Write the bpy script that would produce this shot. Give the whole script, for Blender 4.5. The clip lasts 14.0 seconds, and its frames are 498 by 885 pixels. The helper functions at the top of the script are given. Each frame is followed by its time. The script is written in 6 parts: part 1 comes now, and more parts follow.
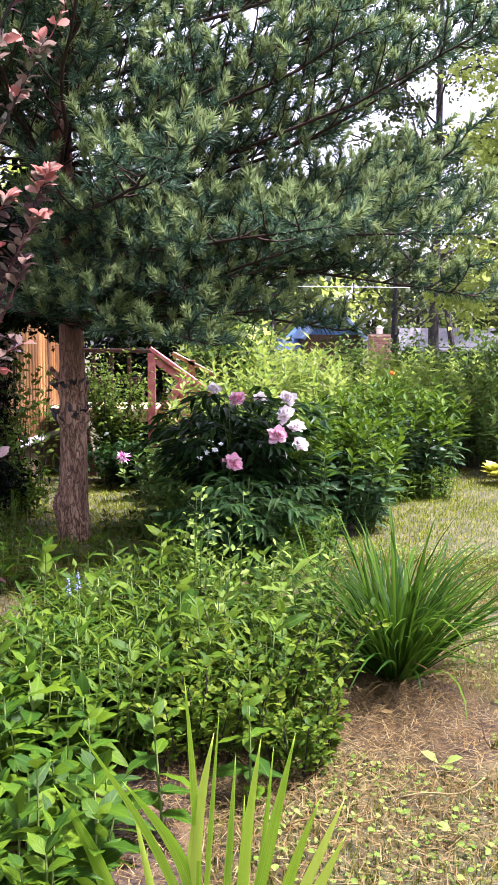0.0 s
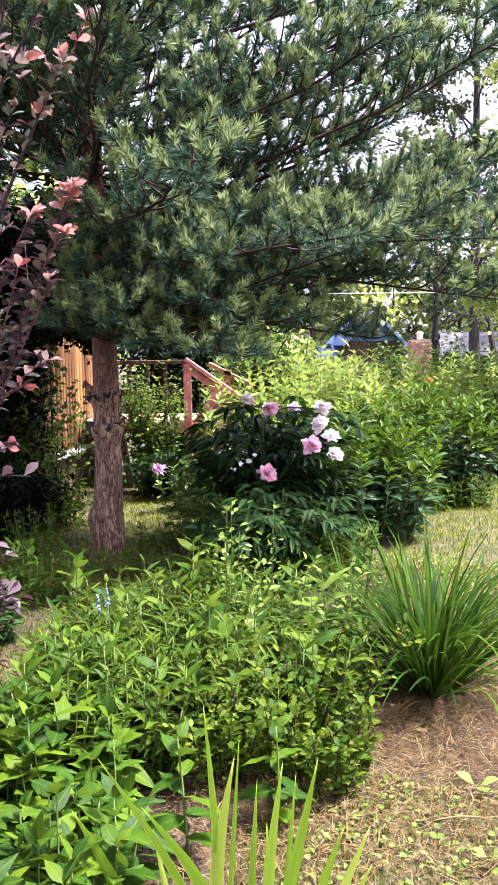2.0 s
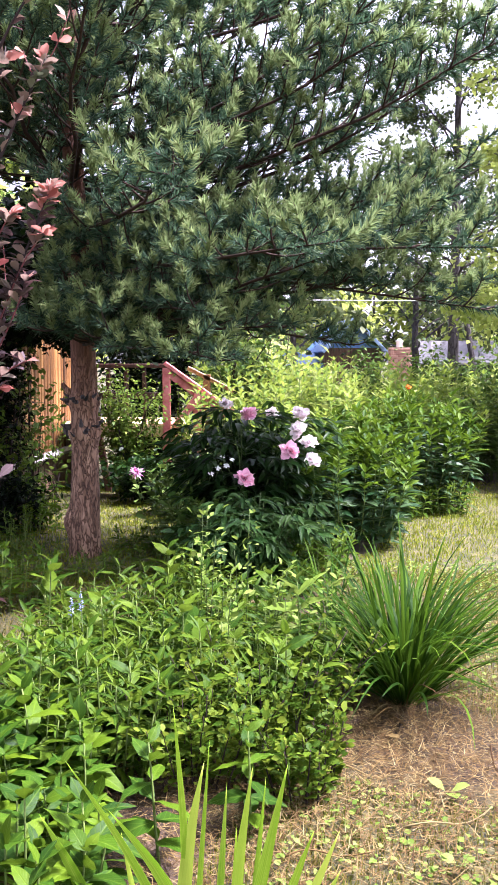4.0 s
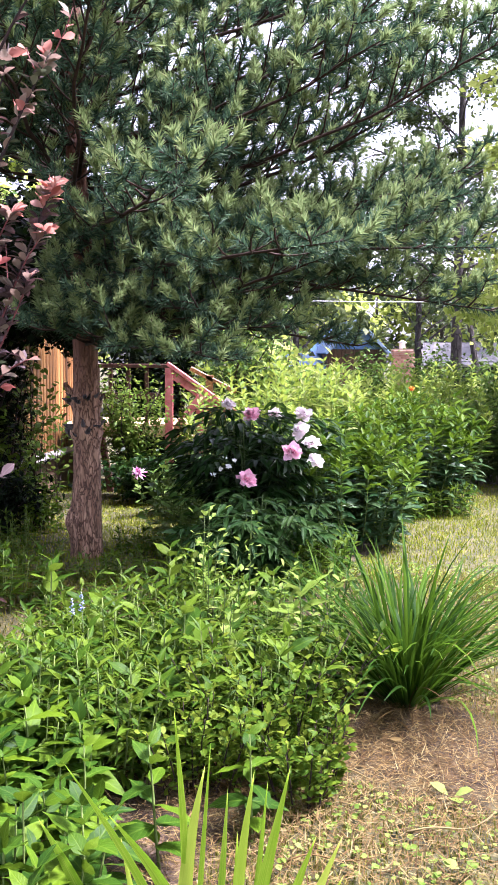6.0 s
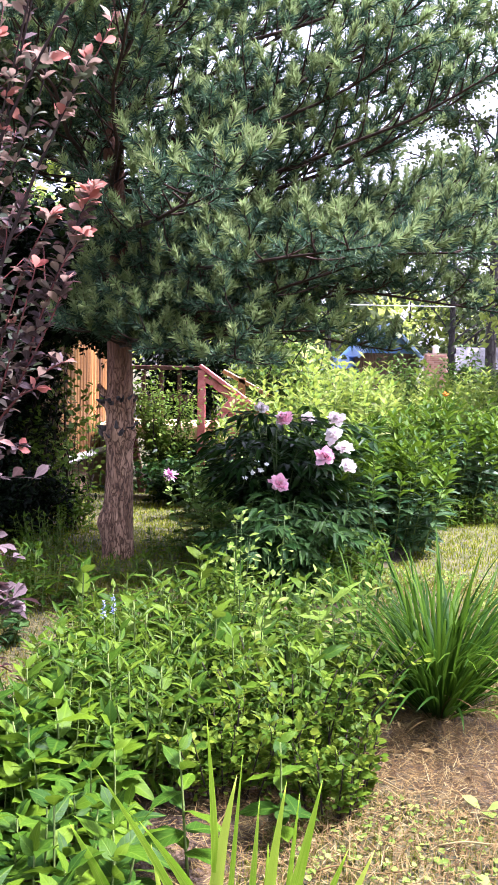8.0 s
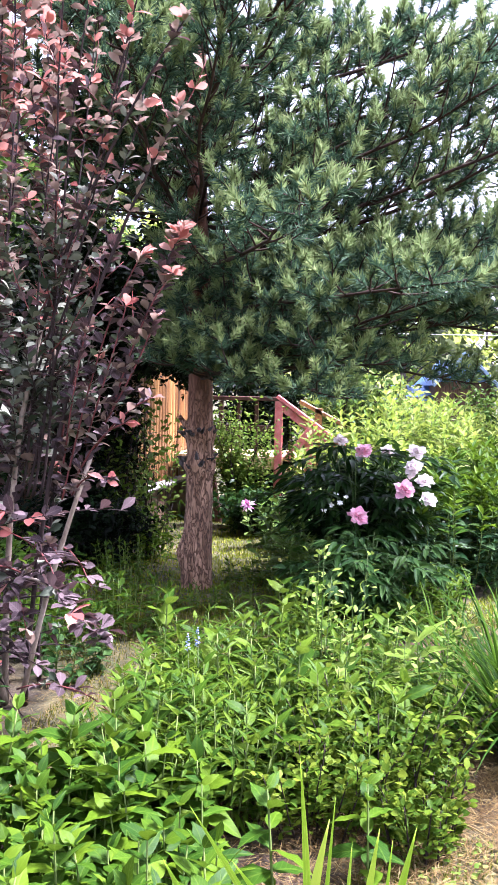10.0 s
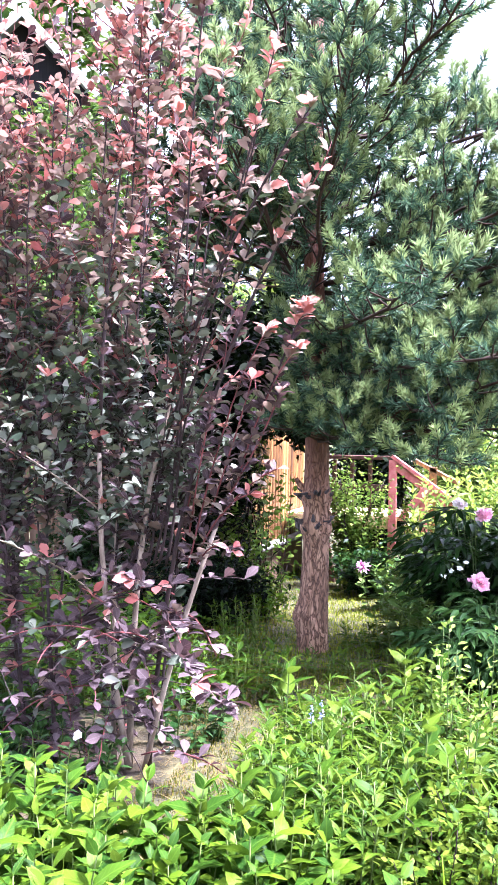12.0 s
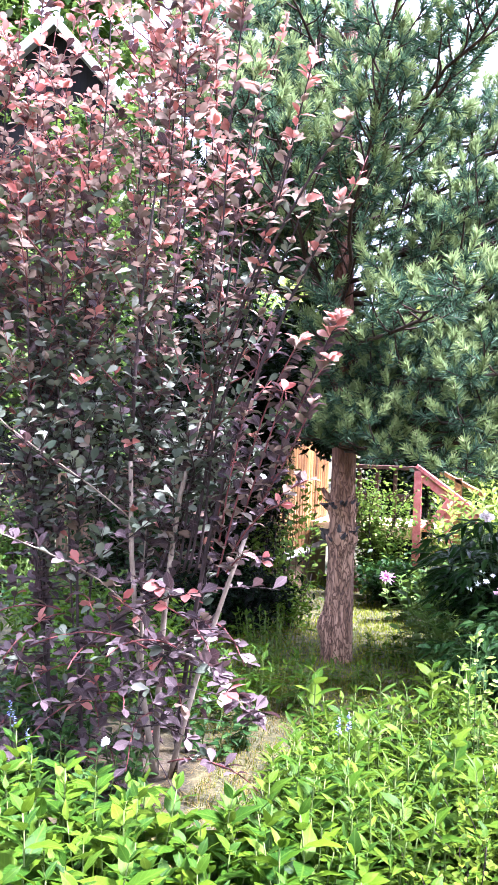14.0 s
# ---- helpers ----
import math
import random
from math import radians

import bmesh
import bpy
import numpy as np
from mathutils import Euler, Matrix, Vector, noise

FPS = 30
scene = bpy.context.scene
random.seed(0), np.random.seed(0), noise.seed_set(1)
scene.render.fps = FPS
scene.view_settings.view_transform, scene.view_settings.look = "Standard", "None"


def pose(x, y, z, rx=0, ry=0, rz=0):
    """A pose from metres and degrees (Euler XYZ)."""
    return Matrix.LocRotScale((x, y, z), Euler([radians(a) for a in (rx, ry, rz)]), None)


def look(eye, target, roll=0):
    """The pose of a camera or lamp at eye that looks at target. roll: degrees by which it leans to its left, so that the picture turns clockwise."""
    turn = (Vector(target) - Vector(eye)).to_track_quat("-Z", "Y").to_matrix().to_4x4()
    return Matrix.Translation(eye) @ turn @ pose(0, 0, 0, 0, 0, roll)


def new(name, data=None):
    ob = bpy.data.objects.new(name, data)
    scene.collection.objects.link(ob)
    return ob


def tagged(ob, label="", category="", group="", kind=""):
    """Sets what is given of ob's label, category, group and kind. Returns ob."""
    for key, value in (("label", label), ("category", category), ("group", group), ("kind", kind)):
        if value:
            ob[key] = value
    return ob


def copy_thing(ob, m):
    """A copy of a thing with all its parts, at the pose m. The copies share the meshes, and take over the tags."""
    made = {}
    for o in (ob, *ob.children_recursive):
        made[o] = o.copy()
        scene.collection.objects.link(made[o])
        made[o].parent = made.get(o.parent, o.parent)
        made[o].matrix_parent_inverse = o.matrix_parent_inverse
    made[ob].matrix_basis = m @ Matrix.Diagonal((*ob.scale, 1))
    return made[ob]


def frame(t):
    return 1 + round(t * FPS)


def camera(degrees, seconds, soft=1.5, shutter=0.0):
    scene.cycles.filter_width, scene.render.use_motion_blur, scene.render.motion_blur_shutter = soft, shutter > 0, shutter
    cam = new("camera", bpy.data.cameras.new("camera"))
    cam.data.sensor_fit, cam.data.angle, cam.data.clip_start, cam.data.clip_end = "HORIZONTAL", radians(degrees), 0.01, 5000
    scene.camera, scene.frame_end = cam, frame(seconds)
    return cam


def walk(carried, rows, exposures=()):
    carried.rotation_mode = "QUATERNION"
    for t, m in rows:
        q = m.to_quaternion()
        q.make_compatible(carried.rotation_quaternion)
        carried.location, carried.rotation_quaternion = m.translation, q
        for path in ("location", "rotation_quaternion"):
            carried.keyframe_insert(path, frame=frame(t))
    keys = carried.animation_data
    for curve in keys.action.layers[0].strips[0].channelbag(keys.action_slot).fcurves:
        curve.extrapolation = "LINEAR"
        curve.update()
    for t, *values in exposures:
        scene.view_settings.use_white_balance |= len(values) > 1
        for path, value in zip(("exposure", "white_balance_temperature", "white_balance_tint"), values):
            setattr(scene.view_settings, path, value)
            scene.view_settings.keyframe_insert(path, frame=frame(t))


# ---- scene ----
cam = camera(31.4, 14.0, soft=0.9)
PATH = [
    (0, (0.013, 0.139, 1.447), (0.007, 2.128, 1.235), 0.3),
    (0.5, (0.038, 0.217, 1.444), (-0.058, 2.205, 1.249), 0.1),
    (1, (0.059, 0.199, 1.456), (-0.034, 2.187, 1.263), 0.3),
    (1.5, (0.071, 0.198, 1.455), (-0.022, 2.185, 1.248), -0.5),
    (2, (0.071, 0.192, 1.463), (-0.03, 2.18, 1.269), -0.8),
    (2.5, (0.076, 0.205, 1.451), (-0.012, 2.192, 1.245), -0.9),
    (3, (0.086, 0.193, 1.456), (0.023, 2.182, 1.258), -0.3),
    (5.5, (0.079, 0.208, 1.46), (0.021, 2.199, 1.283), 0.3),
    (6, (0.081, 0.22, 1.454), (0.021, 2.211, 1.274), 0.3),
    (6.5, (0.085, 0.221, 1.455), (0.031, 2.211, 1.263), 0.3),
    (7, (0.083, 0.235, 1.45), (0.024, 2.225, 1.258), 0.5),
    (9.5, (0.024, 0.225, 1.494), (-0.244, 2.203, 1.368), 1.2),
    (10, (0.013, 0.204, 1.497), (-0.278, 2.18, 1.38), 1.2),
    (10.5, (0.003, 0.212, 1.501), (-0.313, 2.183, 1.379), 1.5),
    (11, (-0.004, 0.228, 1.49), (-0.347, 2.193, 1.349), 1.2),
    (11.5, (-0.042, 0.205, 1.527), (-0.522, 2.144, 1.426), 1.4),
    (12, (-0.053, 0.153, 1.581), (-0.582, 2.082, 1.575), 1.1),
    (12.5, (-0.061, 0.143, 1.593), (-0.627, 2.061, 1.591), 0.5),
    (13, (-0.077, 0.134, 1.589), (-0.662, 2.047, 1.584), 1.3),
    (13.5, (-0.089, 0.128, 1.593), (-0.68, 2.039, 1.595), 1.8),
    (14, (-0.088, 0.121, 1.599), (-0.664, 2.036, 1.606), 2.0),
]
walk(cam, [(t, look(e, g, r)) for t, e, g, r in PATH],
     [(0, 2.33, 5750, 35), (1.5, 2.48, 5750, 36), (7.2, 2.57, 5650, 36), (9.5, 2.73, 5500, 35), (11.0, 2.92, 5500, 36), (11.5, 3.1, 5450, 35), (12.0, 3.42, 5350, 34), (14, 3.44, 5300, 34)])

# ---- light ----
world = bpy.data.worlds.new("overcast_sky")
scene.world = world
world.use_nodes = True
wn = world.node_tree
wn.nodes.clear()
sky = wn.nodes.new("ShaderNodeTexSky")
sky.sky_type, sky.sun_disc = "NISHITA", False
SUN_EL, SUN_AZ = radians(64), radians(88)   # azimuth clockwise from +y
sky.sun_elevation, sky.sun_rotation = SUN_EL, SUN_AZ
sky.air_density, sky.dust_density = 1.0, 3.0
veil = wn.nodes.new("ShaderNodeHueSaturation")
veil.inputs["Saturation"].default_value = 0.22
bg = wn.nodes.new("ShaderNodeBackground")
bg.inputs["Strength"].default_value = 0.11
wout = wn.nodes.new("ShaderNodeOutputWorld")
wn.links.new(sky.outputs[0], veil.inputs["Color"])
wn.links.new(veil.outputs[0], bg.inputs["Color"])
wn.links.new(bg.outputs[0], wout.inputs["Surface"])
sun = new("sun", bpy.data.lights.new("sun", "SUN"))
sun.data.energy, sun.data.angle, sun.data.color = 4.6, radians(12), (1.0, 0.95, 0.87)
way = Vector((math.sin(SUN_AZ) * math.cos(SUN_EL), math.cos(SUN_AZ) * math.cos(SUN_EL), math.sin(SUN_EL)))
sun.matrix_world = look(way * 30, (0, 0, 0))


# ---- materials ----
def nodes_of(name):
    m = bpy.data.materials.new(name)
    m.use_nodes = True
    t = m.node_tree
    t.nodes.clear()
    out = t.nodes.new("ShaderNodeOutputMaterial")
    return m, t, out


def ramp(t, fac, stops):
    r = t.nodes.new("ShaderNodeValToRGB")
    while len(r.color_ramp.elements) < len(stops):
        r.color_ramp.elements.new(0.5)
    for e, (p, c) in zip(r.color_ramp.elements, stops):
        e.position, e.color = p, (*c, 1)
    t.links.new(fac, r.inputs["Fac"])
    return r.outputs["Color"]


def mth(t, op, a, b):
    n = t.nodes.new("ShaderNodeMath")
    n.operation = op
    for i, v in enumerate((a, b)):
        if isinstance(v, (int, float)):
            n.inputs[i].default_value = v
        else:
            t.links.new(v, n.inputs[i])
    return n.outputs[0]


def noise_tex(t, scale, detail=4.0, vec=None, rough=0.55):
    n = t.nodes.new("ShaderNodeTexNoise")
    n.inputs["Scale"].default_value, n.inputs["Detail"].default_value, n.inputs["Roughness"].default_value = scale, detail, rough
    if vec is not None:
        t.links.new(vec, n.inputs["Vector"])
    return n.outputs["Fac"]


def coords(t, which="Object", stretch=None):
    c = t.nodes.new("ShaderNodeTexCoord").outputs[which]
    if stretch:
        mp = t.nodes.new("ShaderNodeMapping")
        mp.inputs["Scale"].default_value = stretch
        t.links.new(c, mp.inputs["Vector"])
        c = mp.outputs[0]
    return c


def place_of(t):
    return t.nodes.new("ShaderNodeNewGeometry").outputs["Position"]


def mix(t, fac, a, b, kind="MIX"):
    n = t.nodes.new("ShaderNodeMix")
    n.data_type, n.blend_type = "RGBA", kind
    for sock, v in ((n.inputs["Factor"], fac), (n.inputs["A"], a), (n.inputs["B"], b)):
        if isinstance(v, (int, float)):
            sock.default_value = v
        elif isinstance(v, tuple):
            sock.default_value = (*v, 1)
        else:
            t.links.new(v, sock)
    return n.outputs["Result"]


def bump(t, height, strength, distance):
    b = t.nodes.new("ShaderNodeBump")
    b.inputs["Strength"].default_value, b.inputs["Distance"].default_value = strength, distance
    t.links.new(height, b.inputs["Height"])
    return b.outputs["Normal"]


def own_random(t):
    """A number of its own for each leaf, whether it is an object or an island of a mesh."""
    a = t.nodes.new("ShaderNodeNewGeometry").outputs["Random Per Island"]
    b = t.nodes.new("ShaderNodeObjectInfo").outputs["Random"]
    return mth(t, "FRACT", mth(t, "ADD", a, b), 0.0)


def rich(c, depth, chroma):
    grey = sum(c) / 3
    return tuple(max(0.003, depth * (grey + chroma * (v - grey))) for v in c)


def leaf_material(name, stops, through_colour, rough=0.45, thin=0.3, spots=0.4, gloss=0.2, veins=0.0, streaks=0.0, chroma=1.2, depth=0.45):
    m, t, out = nodes_of(name)
    stops = [(p, rich(c, depth, chroma)) for p, c in stops]
    col = ramp(t, own_random(t), stops)
    n = noise_tex(t, 9, 3, place_of(t))
    col = mix(t, mth(t, "MULTIPLY", n, spots), col, stops[0][1])
    fine = noise_tex(t, 140, 2, place_of(t))
    if veins or streaks:
        at = t.nodes.new("ShaderNodeAttribute")
        at.attribute_name = "leaf_place"
        xyz = t.nodes.new("ShaderNodeSeparateXYZ")
        t.links.new(at.outputs["Vector"], xyz.inputs[0])
    if veins:
        across = mth(t, "ABSOLUTE", xyz.outputs["X"], 0.0)
        rib = mth(t, "MAXIMUM", mth(t, "SUBTRACT", 1.0, mth(t, "MULTIPLY", across, 34.0)), 0.0)
        saw = mth(t, "FRACT", mth(t, "MULTIPLY", mth(t, "SUBTRACT", xyz.outputs["Y"], mth(t, "MULTIPLY", across, 1.2)), 7.0), 0.0)
        side = mth(t, "MAXIMUM", mth(t, "SUBTRACT", 1.0, mth(t, "MULTIPLY", mth(t, "ABSOLUTE", mth(t, "SUBTRACT", saw, 0.5), 0.0), 7.0)), 0.0)
        net = mth(t, "MULTIPLY", mth(t, "MAXIMUM", rib, mth(t, "MULTIPLY", side, 0.55)), xyz.outputs["Z"])
        col = mix(t, mth(t, "MULTIPLY", net, veins), col, tuple(min(0.7, 1.5 * c + 0.01) for c in stops[-1][1]))
        fine = mth(t, "SUBTRACT", mth(t, "MULTIPLY", fine, 0.6), net)
    if streaks:
        wide = t.nodes.new("ShaderNodeVectorMath")
        wide.operation = "MULTIPLY"
        wide.inputs[1].default_value = (5.0, 0.9, 0.0)
        t.links.new(at.outputs["Vector"], wide.inputs[0])
        shift = t.nodes.new("ShaderNodeVectorMath")
        shift.operation = "ADD"
        t.links.new(wide.outputs[0], shift.inputs[0])
        t.links.new(mth(t, "MULTIPLY", own_random(t), 60.0), shift.inputs[1])
        line = noise_tex(t, 2.2, 3, shift.outputs[0])
        col = mix(t, mth(t, "MULTIPLY", mth(t, "MAXIMUM", mth(t, "SUBTRACT", line, 0.46), 0.0), streaks), col, stops[-1][1])
        fine = line
    p = t.nodes.new("ShaderNodeBsdfPrincipled")
    t.links.new(col, p.inputs["Base Color"])
    p.inputs["Roughness"].default_value = rough
    p.inputs["Specular IOR Level"].default_value = gloss * 0.4
    t.links.new(bump(t, fine, 0.25, 0.004), p.inputs["Normal"])
    tr = t.nodes.new("ShaderNodeBsdfTranslucent")
    t.links.new(mix(t, 0.65, col, tuple(min(1.0, 1.15 * depth) * c for c in through_colour)), tr.inputs["Color"])
    mx = t.nodes.new("ShaderNodeMixShader")
    mx.inputs[0].default_value = thin * 0.9
    t.links.new(p.outputs[0], mx.inputs[1])
    t.links.new(tr.outputs[0], mx.inputs[2])
    t.links.new(mx.outputs[0], out.inputs["Surface"])
    return m


def surface(name, stops, scale=6.0, rough=0.7, bumps=0.4, dist=0.01, stretch=None, fine=90.0, metal=0.0, own=0.0):
    """Two scales of noise over a ramp of colours, with relief."""
    m, t, out = nodes_of(name)
    v = coords(t, "Object", stretch)
    big, small = noise_tex(t, scale, 5, v), noise_tex(t, fine, 3, v)
    fac = mth(t, "ADD", mth(t, "MULTIPLY", big, 0.7), mth(t, "MULTIPLY", small, 0.3))
    if own:
        fac = mth(t, "ADD", fac, mth(t, "MULTIPLY", mth(t, "SUBTRACT", own_random(t), 0.5), own))
    p = t.nodes.new("ShaderNodeBsdfPrincipled")
    t.links.new(ramp(t, fac, stops), p.inputs["Base Color"])
    p.inputs["Roughness"].default_value, p.inputs["Metallic"].default_value = rough, metal
    p.inputs["Specular IOR Level"].default_value = 0.5 if rough < 0.5 else 0.18
    t.links.new(bump(t, fac, bumps, dist), p.inputs["Normal"])
    t.links.new(p.outputs[0], out.inputs["Surface"])
    return m


def bark_material(name, dark, mid, light, upper=None, scale=9.0):
    m, t, out = nodes_of(name)
    v = coords(t, "Object", (1, 1, 0.24))
    vor = t.nodes.new("ShaderNodeTexVoronoi")
    vor.feature = "DISTANCE_TO_EDGE"
    vor.inputs["Scale"].default_value = scale * 2.6
    warp = t.nodes.new("ShaderNodeVectorMath")
    warp.operation = "ADD"
    nz = t.nodes.new("ShaderNodeTexNoise")
    nz.inputs["Scale"].default_value = scale * 2
    t.links.new(v, nz.inputs["Vector"])
    sc = t.nodes.new("ShaderNodeVectorMath")
    sc.operation = "SCALE"
    sc.inputs["Scale"].default_value = 0.22
    t.links.new(nz.outputs["Color"], sc.inputs[0])
    t.links.new(v, warp.inputs[0])
    t.links.new(sc.outputs[0], warp.inputs[1])
    t.links.new(warp.outputs[0], vor.inputs["Vector"])
    crack = mth(t, "MINIMUM", mth(t, "MULTIPLY", vor.outputs["Distance"], 8.0), 1.0)
    fine = noise_tex(t, 45, 5, v)
    coarse = noise_tex(t, 14, 4, v)
    fac = mth(t, "MULTIPLY", mth(t, "ADD", mth(t, "MULTIPLY", crack, 0.3), 0.68), mth(t, "ADD", 0.42, mth(t, "ADD", mth(t, "MULTIPLY", fine, 0.4), mth(t, "MULTIPLY", coarse, 0.55))))
    col = ramp(t, fac, [(0.50, dark), (0.80, mid), (1.0, light)])
    if upper:
        z = t.nodes.new("ShaderNodeSeparateXYZ")
        t.links.new(place_of(t), z.inputs[0])
        high = mth(t, "MINIMUM", mth(t, "MAXIMUM", mth(t, "MULTIPLY", mth(t, "SUBTRACT", z.outputs["Z"], 0.95), 1.4), 0.0), 0.95)
        col = mix(t, high, col, mix(t, fine, tuple(c * 0.45 for c in upper), upper))
    p = t.nodes.new("ShaderNodeBsdfPrincipled")
    t.links.new(col, p.inputs["Base Color"])
    p.inputs["Roughness"].default_value = 0.9
    h = mth(t, "ADD", mth(t, "MULTIPLY", crack, 0.6), mth(t, "ADD", mth(t, "MULTIPLY", fine, 0.25), mth(t, "MULTIPLY", coarse, 0.6)))
    t.links.new(bump(t, h, 0.9, 0.024), p.inputs["Normal"])
    t.links.new(p.outputs[0], out.inputs["Surface"])
    return m


def ground_material():
    m, t, out = nodes_of("garden_ground")
    pos = place_of(t)
    big, mid, fine = noise_tex(t, 0.9, 4, pos), noise_tex(t, 7, 4, pos), noise_tex(t, 60, 4, pos)
    mixed = mth(t, "ADD", mth(t, "MULTIPLY", mid, 0.55), mth(t, "MULTIPLY", fine, 0.45))
    grass = ramp(t, mixed, [(0.35, (0.010, 0.013, 0.004)), (0.5, (0.045, 0.044, 0.012)), (0.66, (0.12, 0.10, 0.037))])
    straw = ramp(t, mixed, [(0.35, (0.010, 0.006, 0.003)), (0.5, (0.036, 0.022, 0.007)), (0.66, (0.11, 0.074, 0.024))])
    soil = ramp(t, mixed, [(0.3, (0.008, 0.006, 0.005)), (0.5, (0.034, 0.021, 0.010)), (0.7, (0.105, 0.066, 0.030))])

    def blob(x, y, r, soft):
        d = t.nodes.new("ShaderNodeVectorMath")
        d.operation = "DISTANCE"
        t.links.new(pos, d.inputs[0])
        d.inputs[1].default_value = (x, y, 0)
        e = mth(t, "ADD", d.outputs["Value"], mth(t, "MULTIPLY", mth(t, "SUBTRACT", big, 0.5), 0.9))
        e = mth(t, "ADD", e, mth(t, "MULTIPLY", mth(t, "SUBTRACT", mid, 0.5), 0.5))
        return mth(t, "MINIMUM", mth(t, "MAXIMUM", mth(t, "DIVIDE", mth(t, "SUBTRACT", r, e), soft), 0.0), 1.0)

    col = mix(t, mth(t, "MAXIMUM", blob(0.62, 3.55, 0.62, 0.35), blob(0.25, 5.6, 0.75, 0.4)), grass, straw)
    beds = mth(t, "MAXIMUM", mth(t, "MAXIMUM", mth(t, "MAXIMUM", blob(-0.42, 3.6, 0.75, 0.2), blob(-0.35, 2.7, 0.5, 0.25)), blob(-1.1, 2.4, 0.9, 0.3)), blob(-2.2, 4.0, 0.9, 0.3))
    beds = mth(t, "MAXIMUM", beds, mth(t, "MAXIMUM", blob(0.1, 7.4, 0.95, 0.3), blob(1.2, 11.2, 2.0, 0.4)))
    beds = mth(t, "MAXIMUM", beds, blob(-2.9, 8.0, 1.3, 0.4))
    col = mix(t, beds, col, soil)
    p = t.nodes.new("ShaderNodeBsdfPrincipled")
    t.links.new(col, p.inputs["Base Color"])
    p.inputs["Roughness"].default_value = 0.95
    t.links.new(bump(t, mixed, 0.8, 0.03), p.inputs["Normal"])
    t.links.new(p.outputs[0], out.inputs["Surface"])
    return m


